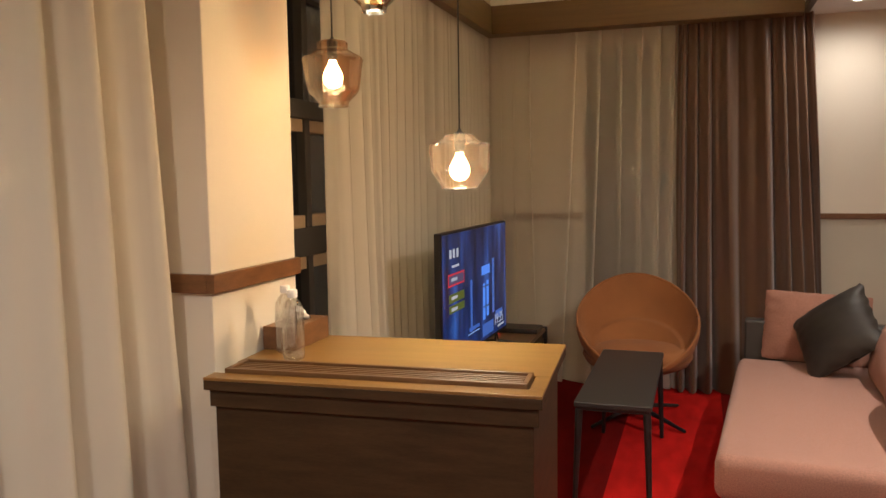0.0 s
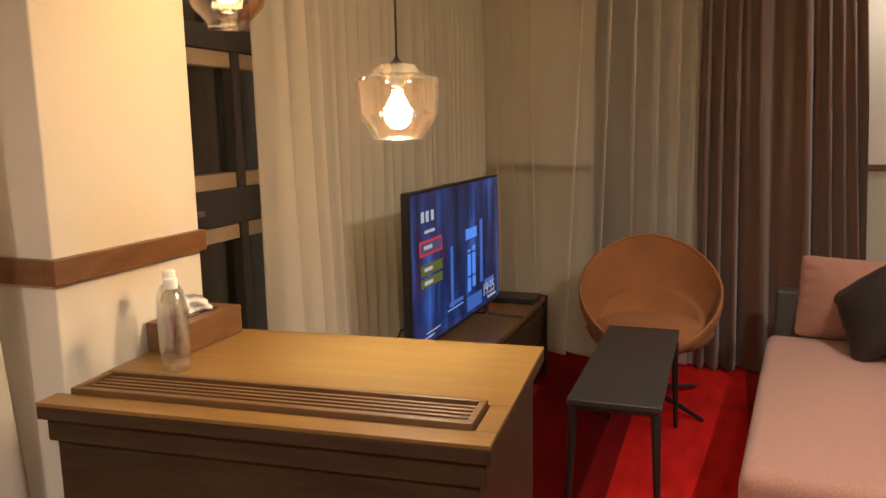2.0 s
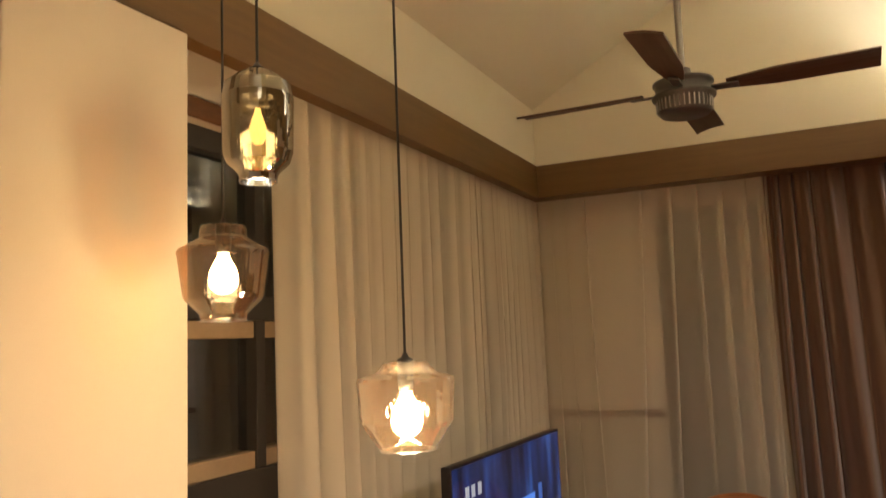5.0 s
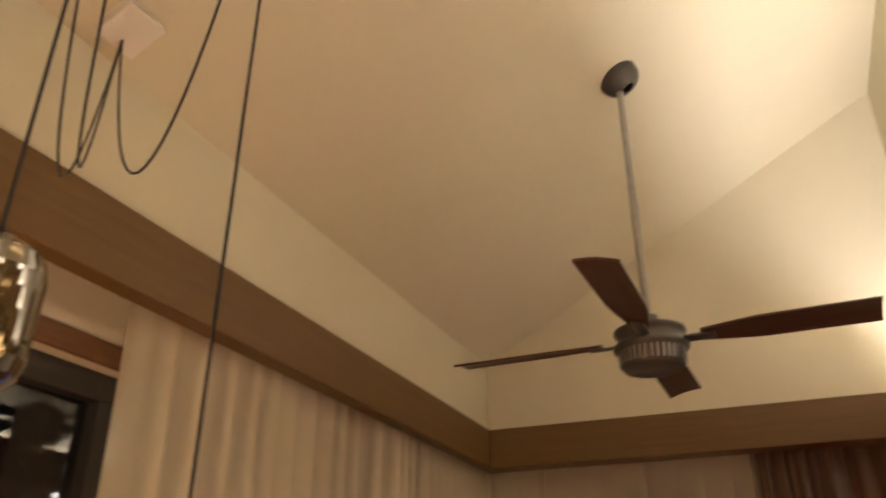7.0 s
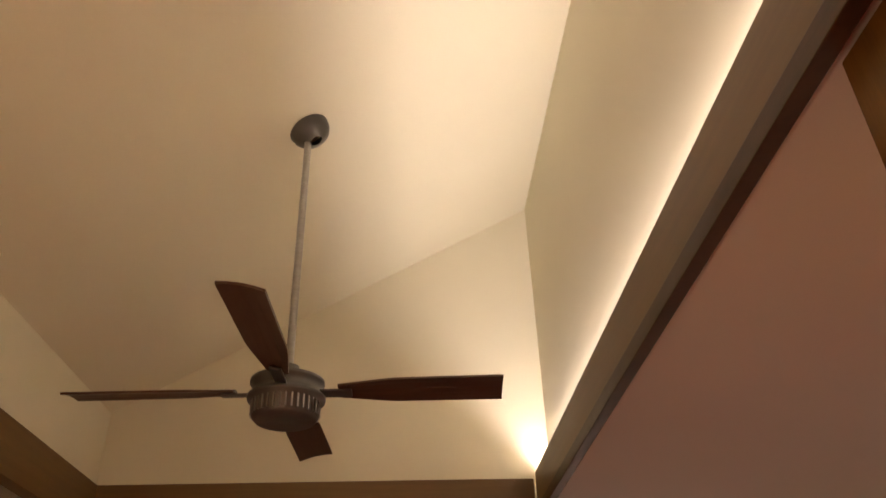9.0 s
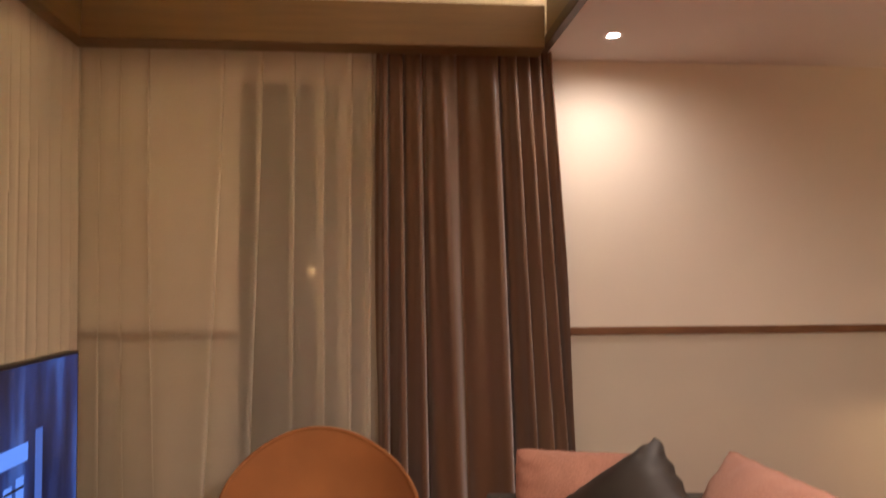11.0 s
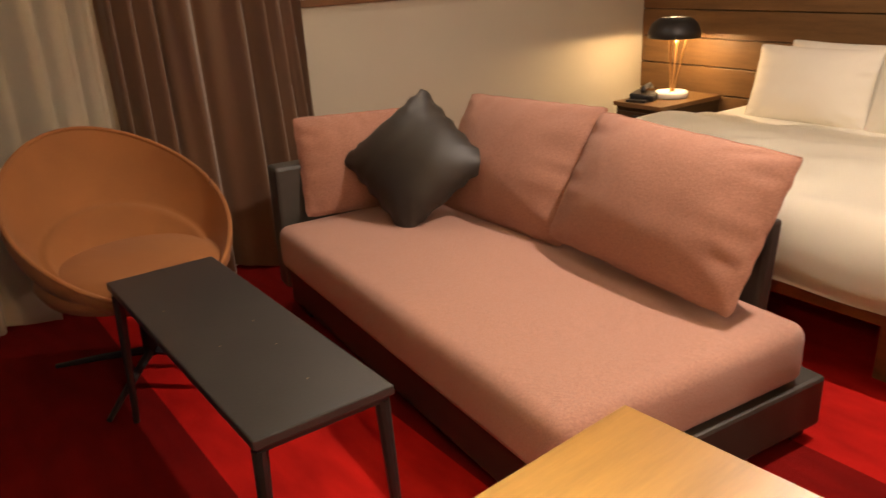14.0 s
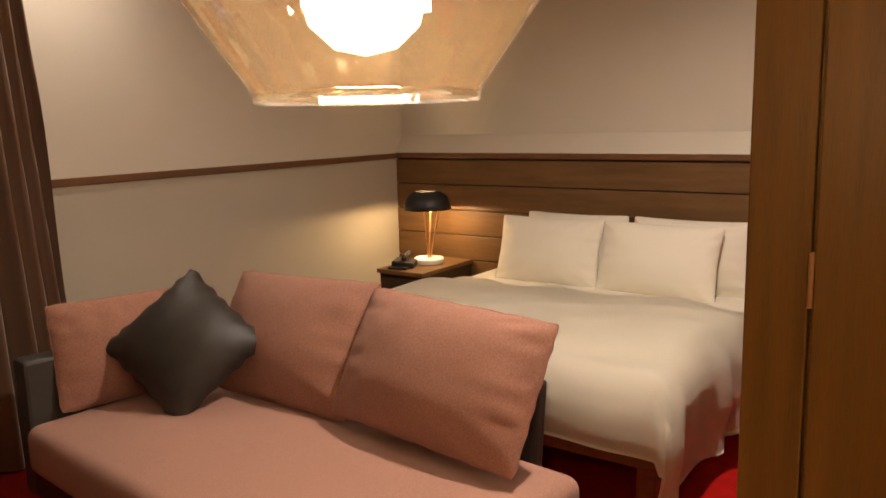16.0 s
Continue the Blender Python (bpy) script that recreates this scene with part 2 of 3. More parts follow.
def seam(u, v, pinch, pucker, seed):
    """The outline of a cushion: sides drawn in between the corners, gathered in small scallops."""
    q = 1 - pinch * (1 - v * v) * abs(u) ** 3 - pucker * abs(u) ** 8 * (0.5 + 0.5 * math.sin(17 * v + 3 * n3(v * 3, seed)))
    k = 1 - pinch * (1 - u * u) * abs(v) ** 3 - pucker * abs(v) ** 8 * (0.5 + 0.5 * math.sin(17 * u + 3 * n3(u * 3, seed + 4)))
    ear = 1 - 0.02 * (abs(u) * abs(v)) ** 10
    return u * q * ear, v * k * ear


def cushion_mesh(w, h, d, wrinkle=0.012, seed=0.0, pinch=0.06, p=2.1, pucker=0.0):
    """A stuffed cushion in the xz plane, w wide, h high, d thick, corners drawn out."""
    bm = bmesh.new()
    for s in (1, -1):
        def f(a, b):
            u, v = math.sin((a - .5) * math.pi), math.sin((b - .5) * math.pi)
            su, sv = seam(u, v, pinch, pucker, seed)
            t = (max(0, 1 - abs(u) ** p) * max(0, 1 - abs(v) ** p)) ** 0.62
            wr = wrinkle * 0.9 * n3(u * 1.6 + seed, v * 1.8, s) * t + wrinkle * 0.35 * n3(u * 6 + seed, v * 2, seed) * t
            rib = t ** .6 * (wrinkle * 0.9 + pucker * w * .2)
            wr += rib * (abs(u) ** 5 * math.sin(17 * v + 3 * n3(v * 3, seed)) + abs(v) ** 5 * math.sin(17 * u + 3 * n3(u * 3, seed + 4)))
            fold = abs(u * v) ** 1.5 * math.sin(14 * (abs(u) - abs(v)) + 5 * n3(u * 2, v * 2, seed))
            wr += wrinkle * 0.9 * t ** .5 * fold
            return Vector((su * w / 2, s * (t * d / 2 + wr * min(1, 4 * t)), sv * h / 2))
        grid(52, 44, f, bm)
    bmesh.ops.remove_doubles(bm, verts=bm.verts, dist=0.0006)
    return bm


def piping_mesh(w, h, r=0.005, pinch=0.06, pucker=0.0, seed=0.0):
    pts = []
    for k in range(4):
        for i in range(36):
            a = math.sin((i / 36 - .5) * math.pi)
            u, v = seam(*[(a, -1), (1, a), (-a, 1), (-1, -a)][k], pinch, pucker, seed)
            pts.append((u * w / 2, 0, v * h / 2))
    return rod(pts + pts[:1], r, 6)


# ---- structure ----
def structure(name, bm, mat, label, category, smooth=False):
    ob = part(name, bm, mat, None, "", smooth)
    return tagged(ob, label, category, "", "structure")


XW, XE, YN, YS, ZC = -1.52, 3.25, 5.41, -1.2, 2.41
structure("floor", box(XW - .15, XE + .15, YS - .15, YN + .15, -.1, 0), M["carpet"], "deep red carpet in broad tone bands, shade painted in under the sofa", "floor")
# north wall round its window
WX0, WX1, WZ0, WZ1 = -0.745, 0.45, 0.1, 2.28
bm = box(XW - .15, WX0, YN, YN + .15, 0, 2.7)
box(WX1, XE + .15, YN, YN + .15, 0, 2.7, bm=bm)
box(WX0, WX1, YN, YN + .15, 0, WZ0, bm=bm)
box(WX0, WX1, YN, YN + .15, WZ1, 2.7, bm=bm)
structure("wall_north", bm, M["cream"], "cream papered wall above a wooden dado rail", "wall")
structure("wainscot_north", box(WX1 + .02, XE, YN - .006, YN - .0005, 0.09, 1.145), M["taupe"], "taupe papered lower wall under the dado rail", "wall panel")
structure("wainscot_corner", box(XW + .02, WX0 - .01, YN - .006, YN - .0005, 0.09, 1.145), M["taupe"], "taupe lower wall behind the sheer curtain", "wall panel")
structure("trim_dado", box(WX1 + .02, XE - .1, YN - .018, YN - .0005, 1.145, 1.18, .003), M["rail"], "narrow dark wooden dado rail on the wall", "rail")
structure("trim_dado_corner", box(XW + .02, WX0 - .01, YN - .018, YN - .0005, 1.14, 1.18, .003), M["rail"], "wooden dado rail behind the sheer curtain", "rail")
structure("baseboard_north", box(WX1 + .02, XE - .1, YN - .014, YN - .0005, 0, .088, .003), M["rail"], "dark wooden skirting board along the wall", "baseboard")
# east wall with a sloped ledge over the headboard
structure("wall_east", box(XE, XE + .15, YS, YN, 0, 2.7), M["cream"], "cream papered wall behind the bed", "wall")
bm = bmesh.new()
q = [bm.verts.new(p) for p in [(XE - .085, 2.2, 1.185), (XE - .085, YN - .001, 1.185), (XE - .002, YN - .001, 1.30), (XE - .002, 2.2, 1.30), (XE - .002, 2.2, 1.185), (XE - .002, YN - .001, 1.185)]]
for fs in ((0, 1, 2, 3), (0, 1, 5, 4), (0, 3, 4), (1, 2, 5)):
    bm.faces.new([q[i] for i in fs])
structure("wall_ledge", bm, M["cream"], "sloped cream ledge on top of the headboard", "ledge")
structure("wall_south", box(XW, XE, YS - .15, YS, 0, 2.7), M["cream"], "plain cream wall", "wall")
# west wall, pillar and windows
PY0, PY1 = 1.9, 2.385
W1 = (2.52, 5.15, 0.10, 2.26)
W0 = (-0.6, 1.62, 0.10, 2.26)
bm = box(XW - .15, XW, YS, W0[0], 0, 2.7)
box(XW - .15, XW, W0[1], W1[0], 0, 2.7, bm=bm)
box(XW - .15, XW, W1[1], YN, 0, 2.7, bm=bm)
for w in (W0, W1):
    box(XW - .15, XW, w[0], w[1], 0, w[2], bm=bm)
    box(XW - .15, XW, w[0], w[1], w[3], 2.7, bm=bm)
structure("wall_west", bm, M["cream"], "cream wall with tall windows", "wall")
structure("pillar", box(XW - .001, -1.312, PY0, PY1, 0, 2.381, .004), M["cream"], "square cream papered pillar beside the desk", "pillar")
bm = box(-1.318, -1.292, PY0 - .016, PY1 + .004, 1.115, 1.17, .002)
box(XW, -1.318, PY0 - .016, PY0 + .002, 1.115, 1.17, .002, bm=bm)
structure("trim_pillar", bm, M["rail"], "wooden dado rail round the pillar", "rail")


def window(name, w, label, wall):
    """A window w = (from, to, sill, head) in the west wall or, with wall 'n', in the north wall."""
    a, b, z0, z1 = w
    ob = thing(name, label=label, category="window", kind="structure")
    def bar(nm, u0, u1, p0, p1, mat, d0=-.11, d1=-.04):
        if wall == "w":
            part(nm, box(XW + d0, XW + d1, u0, u1, p0, p1, .003), mat, ob)
        else:
            part(nm, box(u0, u1, YN - d1, YN - d0, p0, p1, .003), mat, ob)
    bar("window_frame", a, a + .05, z0, z1, M["frame"]), bar("window_frame", b - .05, b, z0, z1, M["frame"])
    bar("window_frame", a + .05, b - .05, z0, z0 + .05, M["frame"]), bar("window_frame", a + .05, b - .05, z1 - .07, z1, M["frame"])
    if wall == "w":
        k = a + .42
        while k < b - .5:
            bar("mullion", k, k + .045, z0 + .05, z1 - .07, M["frame"])
            k += .78
        for z, hgt in ((1.69, .075), (1.115, .12)):
            bar("transom", a + .05, b - .05, z, z + hgt, M["frame"], -.115, -.035)
        # Added beige bars stand in for pale interior reflections on the glass.
        for z in (1.635, 1.06, 1.235):
            bar("ledge", a + .05, b - .05, z, z + .052, M["beige"], -.125, -.05)
        part("latch", box(XW - .034, XW - .012, a + .13, a + .19, 1.16, 1.178, .003), M["steel"], ob, "small steel window latch")
        part("casing", box(XW - .001, XW + .012, a - .06, b + .06, z1, z1 + .06, .003), M["rail"], ob)
        pane = box(XW - .082, XW - .078, a + .02, b - .02, z0 + .02, z1 - .02)
    else:
        bar("mullion", (a + b) / 2 - .025, (a + b) / 2 + .025, z0 + .05, z1 - .07, M["frame"])
        pane = box(a + .02, b - .02, YN + .078, YN + .082, z0 + .02, z1 - .02)
    p = part("pane", pane, M["glass"], ob)
    return ob


window("window_1", W1, "tall dark-framed window at night", "w")
window("window_2", W0, "tall dark-framed window behind a sheer curtain", "w")
window("window_3", (WX0, WX1, WZ0, WZ1), "dark-framed window behind curtains at night", "n")
# raised coffer with a sloped ceiling
CX0, CX1, CY0, CY1, CZ0, CZ1 = -1.34, 0.66, 0.45, 5.151, 2.899, 4.035
def slope(x):
    return CZ0 + (CZ1 - CZ0) * (x - CX0) / (CX1 - CX0)
bm = bmesh.new()
q = [bm.verts.new(p) for p in [(CX0 - .1, CY0 - .1, slope(CX0 - .1)), (CX1 + .1, CY0 - .1, slope(CX1 + .1)), (CX1 + .1, CY1 + .1, slope(CX1 + .1)), (CX0 - .1, CY1 + .1, slope(CX0 - .1))]]
r = bmesh.ops.extrude_face_region(bm, geom=[bm.faces.new(q)])
bmesh.ops.translate(bm, vec=(0, 0, .08), verts=[v for v in r["geom"] if isinstance(v, bmesh.types.BMVert)])
structure("ceiling", bm, M["plaster"], "cream sloped ceiling of the raised coffer", "ceiling")
structure("coffer_wall_west", box(CX0 - .09, CX0, CY0, CY1, 2.5, CZ0 + .05), M["plaster"], "cream upright side of the ceiling coffer", "wall")
structure("coffer_wall_north", box(CX0 - .09, CX1 + .09, CY1, CY1 + .09, 2.44, CZ1 + .1), M["plaster"], "cream gable side of the ceiling coffer", "wall")
structure("coffer_wall_south", box(CX0 - .09, CX1 + .09, CY0 - .09, CY0, 2.44, CZ1 + .1), M["plaster"], "cream gable side of the ceiling coffer", "wall")
structure("coffer_wall_east", box(CX1, CX1 + .09, CY0, CY1, 2.44, CZ1 + .1), M["plaster"], "cream tall side of the coffer above the cove light", "wall")
structure("ceiling_bedroom", box(.614, XE + .1, CY0 - .2, YN + .1, ZC, ZC + .1), M["flat"], "flat painted ceiling over sofa and bed", "ceiling")
structure("ceiling_entry", box(XW - .1, XE + .1, YS - .1, CY0 - .03, ZC + .003, ZC + .1), M["flat"], "flat painted ceiling at the entry", "ceiling")
structure("ceiling_curtain_box", box(XW - .1, CX1 + .09, CY1 + .001, YN + .1, 2.50, 2.56), M["plaster"], "narrow ceiling over the curtains", "ceiling")
structure("ceiling_curtain_box_west", box(XW - .1, CX0 - .02, CY0, CY1, 2.50, 2.56), M["plaster"], "narrow ceiling over the curtains", "ceiling")
# brown pelmet boards round the coffer
structure("trim_west", box(-1.39, -1.328, CY0 - .03, CY1 - .012, 2.382, 2.568, .003), M["trim"], "brown wooden pelmet board along the coffer", "trim")
structure("trim_north", box(-1.39, .578, CY1 - .012, CY1 + .125, 2.383, 2.568, .003), M["trim"], "brown wooden pelmet board over the curtains", "trim")
structure("trim_east", box(.585, .613, CY0 - .03, CY1 - .013, 2.445, 2.594, .003), M["trim"], "brown wooden cove board hiding a light strip", "trim")
# Dark strip along the lower edge of the cove board.
structure("trim_dark", box(.582, .616, CY0 - .03, CY1 + .125, ZC - .012, 2.4445, .002), M["dark"], "dark edge strip between cove board and flat ceiling", "trim")
structure("cove_floor", box(.6135, CX1 + .08, CY0 - .03, YN + .1, ZC + .1005, ZC + .106), M["plaster"], "painted bottom of the light cove", "trim")
structure("cove_light", box(.624, .648, CY0 + .05, CY1 - .02, 2.517, 2.548), M["led"], "warm white light strip in the ceiling cove", "light strip")
structure("facade_across", box(-9.2, -9, -6, 14, -3, 5), M["night"], "dark facade across the street at night", "backdrop")
structure("facade_back", box(-6, 8, 12, 12.2, -3, 5), M["night"], "dark facade behind the window at night", "backdrop")


# ---- curtains ----
def curtain_mesh(length, height, pleat, depth, seed, flare=0.0, flare_end=0.0, fold=0.0, loose=0.85):
    """Hanging cloth along local x, pleats along y, from z 0 up to height. fold: how far the cloth doubles back at each pleat; loose: how uneven the pleats are."""
    n = max(40, int(length / pleat * 16))
    def f(a, b):
        x = a * length
        low = 1 - b
        ph = 2 * math.pi * (x / pleat + loose * n3(x * 2.6 + seed, 0.4 * low, seed))
        amp = depth * (0.55 + 0.45 * low) * (0.75 + 0.5 * n3(x * 3 + seed, low * 0.8, 3.1))
        y = amp * math.sin(ph) + 0.35 * amp * math.sin(2 * ph + 2 * n3(x * 5, low, seed))
        y += 0.3 * amp * math.sin(3 * ph + seed) * b ** 5
        y += 0.02 * low * n3(x * 1.5 + seed, low * 2, 7.7)
        back = fold * (1 + 0.5 * n3(x * 4 + seed, 0.3 * low, 5.5))
        edge = min(1, 8 * a, 8 * (1 - a))
        x += edge * (0.25 * amp * math.cos(ph) - back * pleat * math.sin(ph + 0.6 * n3(x * 3, low, 1.7))) + flare_end * low * a + flare * low * (a - 1)
        return Vector((x, y, b * height + 0.006 * math.sin(ph) * (1 if b == 0 else 0)))
    return grid(n, 26, f)


def curtain(name, x, y, turn, length, height, pleat, depth, seed, mat, label, z=0.012, **shape):
    ob = thing(name, x, y, z, turn, label, "curtain")
    part("cloth", curtain_mesh(length, height, pleat, depth, seed, **shape), mat, ob, "", True)
    part("heading_rail", box(0, length, -.012, .012, height, height + .018, .002), M["frame"], ob)
    return ob


curtain("sheer_curtain", -1.42, 2.86, 90, 1.62, 2.43, .115, .05, 1.3, M["sheer"], "long cream sheer curtain hanging before the window", flare=-.06, fold=.24)
curtain("sheer_curtain", -1.425, 4.46, 90, .86, 2.43, .10, .045, 5.1, M["sheer"], "long cream sheer curtain in the room corner", fold=.24)
curtain("sheer_curtain", -1.45, 5.335, 0, 1.38, 2.43, .14, .030, 8.4, M["voile"], "long cream sheer curtain over wall and window", fold=.32, loose=1.0)
curtain("sheer_curtain", -1.415, 0.55, 90, 1.22, 2.43, .21, .055, 2.2, M["thick"], "cream sheer curtain drawn beside the pillar", flare_end=.14)
curtain("blackout_drape", -0.16, 5.315, 0, .81, 2.415, .092, .068, 4.0, M["drape"], "heavy brown satin drape with deep pleats", flare_end=.12, fold=.08, loose=1.5)
# ---- desk ----
DZ = .9
desk = thing("desk", -.348, 1.868, 0, 4, "walnut counter desk with oak top built against the pillar", "desk")
for nm, z0, z1, mt, e in (("desktop", DZ - .008, DZ, "desk", .001), ("edge_band", DZ - .035, DZ - .0085, "deskside", .002)):
    bm = box(-.93, 0, .177, .593, z0, z1, e)
    box(-.93, 0, -.014, .046, z0, z1, e, bm=bm)
    box(-.04, 0, .0465, .1765, z0, z1, e, bm=bm)
    part(nm, bm, M[mt], desk, "honey oak veneer top" if nm == "desktop" else "dark walnut edge")
part("front_panel", box(-.91, -.025, .015, .07, 0, DZ - .085), M["deskside"], desk)
part("front_lip", box(-.92, -.010, .001, .07, DZ - .0845, DZ - .036, .002), M["deskside"], desk)
part("side_panel", box(-.05, -.025, .0705, .575, 0, DZ - .036), M["deskside"], desk)
part("side_panel", box(-.91, -.885, .0705, .575, 0, DZ - .036), M["deskside"], desk)
part("back_panel", box(-.864, -.0505, .55, .575, 0, DZ - .036), M["deskside"], desk)
vent = thing("vent_grille", -.351, 1.868, DZ - .03, 4, "long slatted walnut air grille set into the desk top", "grille")
bm = box(-.896, -.042, .048, .062, .0, .042, .002)
box(-.896, -.042, .161, .175, .0, .042, .002, bm=bm)
box(-.896, -.882, .0625, .1605, .0, .042, .002, bm=bm)
box(-.056, -.042, .0625, .1605, .0, .042, .002, bm=bm)
part("frame", bm, M["slat"], vent)
for i in range(5):
    y = .0745 + i * .0185
    part("slat", box(-.8815, -.0565, y - .0045, y + .0045, .012, .036, .0015), M["slat"], vent)
part("duct", box(-.88, -.058, .0625, .1605, -.06, -.04), M["black"], vent)


def bottle(x, y, turn):
    b = thing("water_bottle", x, y, DZ, turn, "clear plastic water bottle with white cap on the desk", "bottle", "bottles on the desk")
    prof = [(.0, .004), (.022, .0), (.031, .006), (.033, .018)]
    for i in range(9):
        prof += [(.0335, .022 + i * .013), (.0315, .0285 + i * .013)]
    prof += [(.033, .142), (.031, .158), (.022, .174), (.0125, .186), (.0125, .19)]
    part("body", lathe(prof, 28), M["pet"], b, "ribbed clear plastic", True)
    cap = [(.0, .188), (.0145, .188), (.0150, .19), (.0150, .208), (.0135, .211), (0, .211)]
    part("cap", lathe(cap, 24), M["white"], b, "white screw cap", True)
    part("label_band", lathe([(.0339, .085), (.0339, .118)], 28), M["pet"], b, "", True)


bottle(-1.135, 2.045, 0)
bottle(-1.205, 2.125, 40)
tb = thing("tissue_box", -1.245, 2.262, DZ, 0, "dark wooden tissue box with a white tissue", "tissue box")
bm = box(-.058, .058, -.115, .115, 0, .074, .003)
part("case", bm, M["rail"], tb)
part("slot", box(-.018, .018, -.07, .07, .0742, .0756), M["black"], tb)
part("tissue", grid(16, 10, lambda a, b: Vector(((a - .5) * .05 * (1 - .5 * b) + .012 * math.sin(7 * a + 3 * b), (a - .5) * .06 + .02 * n3(a * 4, b * 3), .073 + b * .052 * (1 - .7 * (a - .45) ** 2 * 4 * b) + .006 * n3(a * 8, b * 6)))), M["paper"], tb, "crumpled white tissue", True)


# ---- pendant lamps ----
def bulb_mesh(h=.10, r=.028):
    return lathe([(0, 0), (r * .5, h * .04), (r * .87, h * .16), (r, h * .34), (r * .9, h * .54), (r * .62, h * .74), (r * .4, h * .88), (r * .36, h), (0, h)], 24)


def pendant(at, profile, glass, label, lit, hook):
    x, y, z = at
    p = thing("pendant_lamp", x, y, z, 0, label, "pendant lamp", "pendants over the desk")
    shade = part("shade", lathe(profile, 72), glass, p, "tinted blown glass shade")
    top = profile[-1][1]
    part("rim", lathe([(profile[0][0] - .0015, 0), (profile[0][0] + .0015, -.0015), (profile[0][0] + .002, .002), (profile[0][0] - .001, .004)], 48), M["pet"], p, "", True)
    part("socket", lathe([(0, top - .058), (.014, top - .058), (.016, top - .04), (.016, top + .002), (.008, top + .006), (.004, top + .014), (0, top + .014)], 20), M["black"], p, "small black socket", True)
    part("bulb", bulb_mesh(.09, .031) if lit else bulb_mesh(.07, .016), M["bulb"] if lit else M["dim"], p, "glowing filament bulb", True).matrix_basis = pose(0, 0, top - .145)
    zh = hook[2] - z
    part("cord", rod([(0, 0, top + .012), (0, 0, zh * .5), (hook[0] - x, hook[1] - y, zh)], .0028, 6), M["black"], p, "thin black cord")
    end = Vector((-1.265 - x, 2.525 - y, slope(-1.265) - .035 - z))
    st = Vector((hook[0] - x, hook[1] - y, zh))
    sag = .46 + .5 * (st.z - end.z)
    pts = [st.lerp(end, i / 22) - Vector((0, 0, sag * 4 * (i / 22) * (1 - i / 22))) for i in range(23)]
    part("swag", rod(pts, .0028, 6), M["black"], p, "looped slack of black cord")
    part("hook", lathe([(0, 0), (.006, .0), (.006, .02), (.012, .028), (.012, .034), (0, .034)], 14), M["black"], p).matrix_basis = pose(hook[0] - x, hook[1] - y, slope(hook[0]) - .034 - z)
    return p


def hook_at(x, y):
    return (x, y, slope(x) - .03)


jar = [(.046, 0), (.048, .014), (.064, .030), (.078, .044), (.082, .054), (.093, .134), (.095, .143), (.091, .150), (.052, .172), (.048, .177), (.048, .194), (.044, .199), (.016, .200)]
urn = [(.054, 0), (.056, .004), (.084, .044), (.089, .052), (.092, .10), (.094, .128), (.091, .134), (.060, .143), (.050, .152), (.042, .162), (.016, .166)]
cyl = [(.034, 0), (.036, .012), (.040, .018), (.058, .035), (.064, .055), (.066, .16), (.060, .185), (.042, .20), (.030, .208), (.016, .214)]
pendant(PEND[0], jar, M["amber"], "amber glass jar pendant lamp hanging over the desk", True, hook_at(-1.08, 2.243))
pendant(PEND[1], urn, M["amber"], "low amber glass pendant lamp on a long cord", True, hook_at(-.689, 2.303))
pendant(PEND[2], cyl, M["smoke"], "smoked gold glass cylinder pendant lamp hung highest", False, hook_at(-.93, 2.19))
rose = thing("ceiling_rose", -1.255, 2.525, slope(-1.255), 0, "small white square ceiling plate feeding the lamp cords", "ceiling rose")
part("plate", box(-.055, .055, -.055, .055, -.03, .012, .004, m=pose(0, 0, 0, 0, -29.3, 0)), M["white"], rose)

# ---- ceiling fan ----
fan = thing("ceiling_fan", -.334, 3.84, 2.38, -2, "pewter ceiling fan with four dark wooden blades on a long rod", "ceiling fan")
part("motor", lathe([(0, 0), (.085, 0), (.095, .012), (.098, .055), (.112, .062), (.114, .072), (.10, .078), (.10, .108), (.108, .112), (.108, .122), (.06, .135), (.032, .15), (.03, .17), (0, .17)], 48), M["pewter"], fan, "pewter motor housing", True)
for i in range(36):
    part("vent_fin", box(.094, .1005, -.0022, .0022, .014, .054), M["steel"], fan).matrix_basis = pose(0, 0, 0, 0, 0, i * 10)
zc = slope(-.334) - 2.38
part("rod", lathe([(.0125, .16), (.0125, zc - .05)], 16), M["steel"], fan, "brushed nickel drop rod", True)
part("canopy", lathe([(.022, -.060), (.03, -.058), (.058, -.042), (.07, -.022), (.072, -.004), (.074, 0)], 32, m=pose(0, 0, zc, 0, 0, 2) @ pose(0, 0, 0, 0, -29.3, 0)), M["pewter"], fan, "tilted round canopy", True)
for k in range(4):
    bl = bmesh.new()
    bl = grid(14, 4, lambda a, b: Vector((.15 + a * .48, (b - .5) * (.06 + .05 * min(1, a * 3) + .008 * a), .006 * math.sin(math.pi * b))), bl)
    r = bmesh.ops.extrude_face_region(bl, geom=bl.faces[:])
    bmesh.ops.translate(bl, vec=(0, 0, .007), verts=[v for v in r["geom"] if isinstance(v, bmesh.types.BMVert)])
    m = pose(0, 0, .088, 0, 0, 90 * k) @ pose(0, 0, 0, -12, 0, 0)
    blade = part("blade", bl, M["blade"], fan, "dark wooden blade")
    blade.matrix_basis = m
    arm = part("bracket", box(.08, .19, -.018, .018, -.008, .0, .002), M["pewter"], fan)
    arm.matrix_basis = m
sp = thing("sprinkler", -.372, 3.138, slope(-.372), 0, "small white fire sprinkler head on the sloped ceiling", "sprinkler")
tilt = pose(0, 0, 0, 0, -29.3, 0)
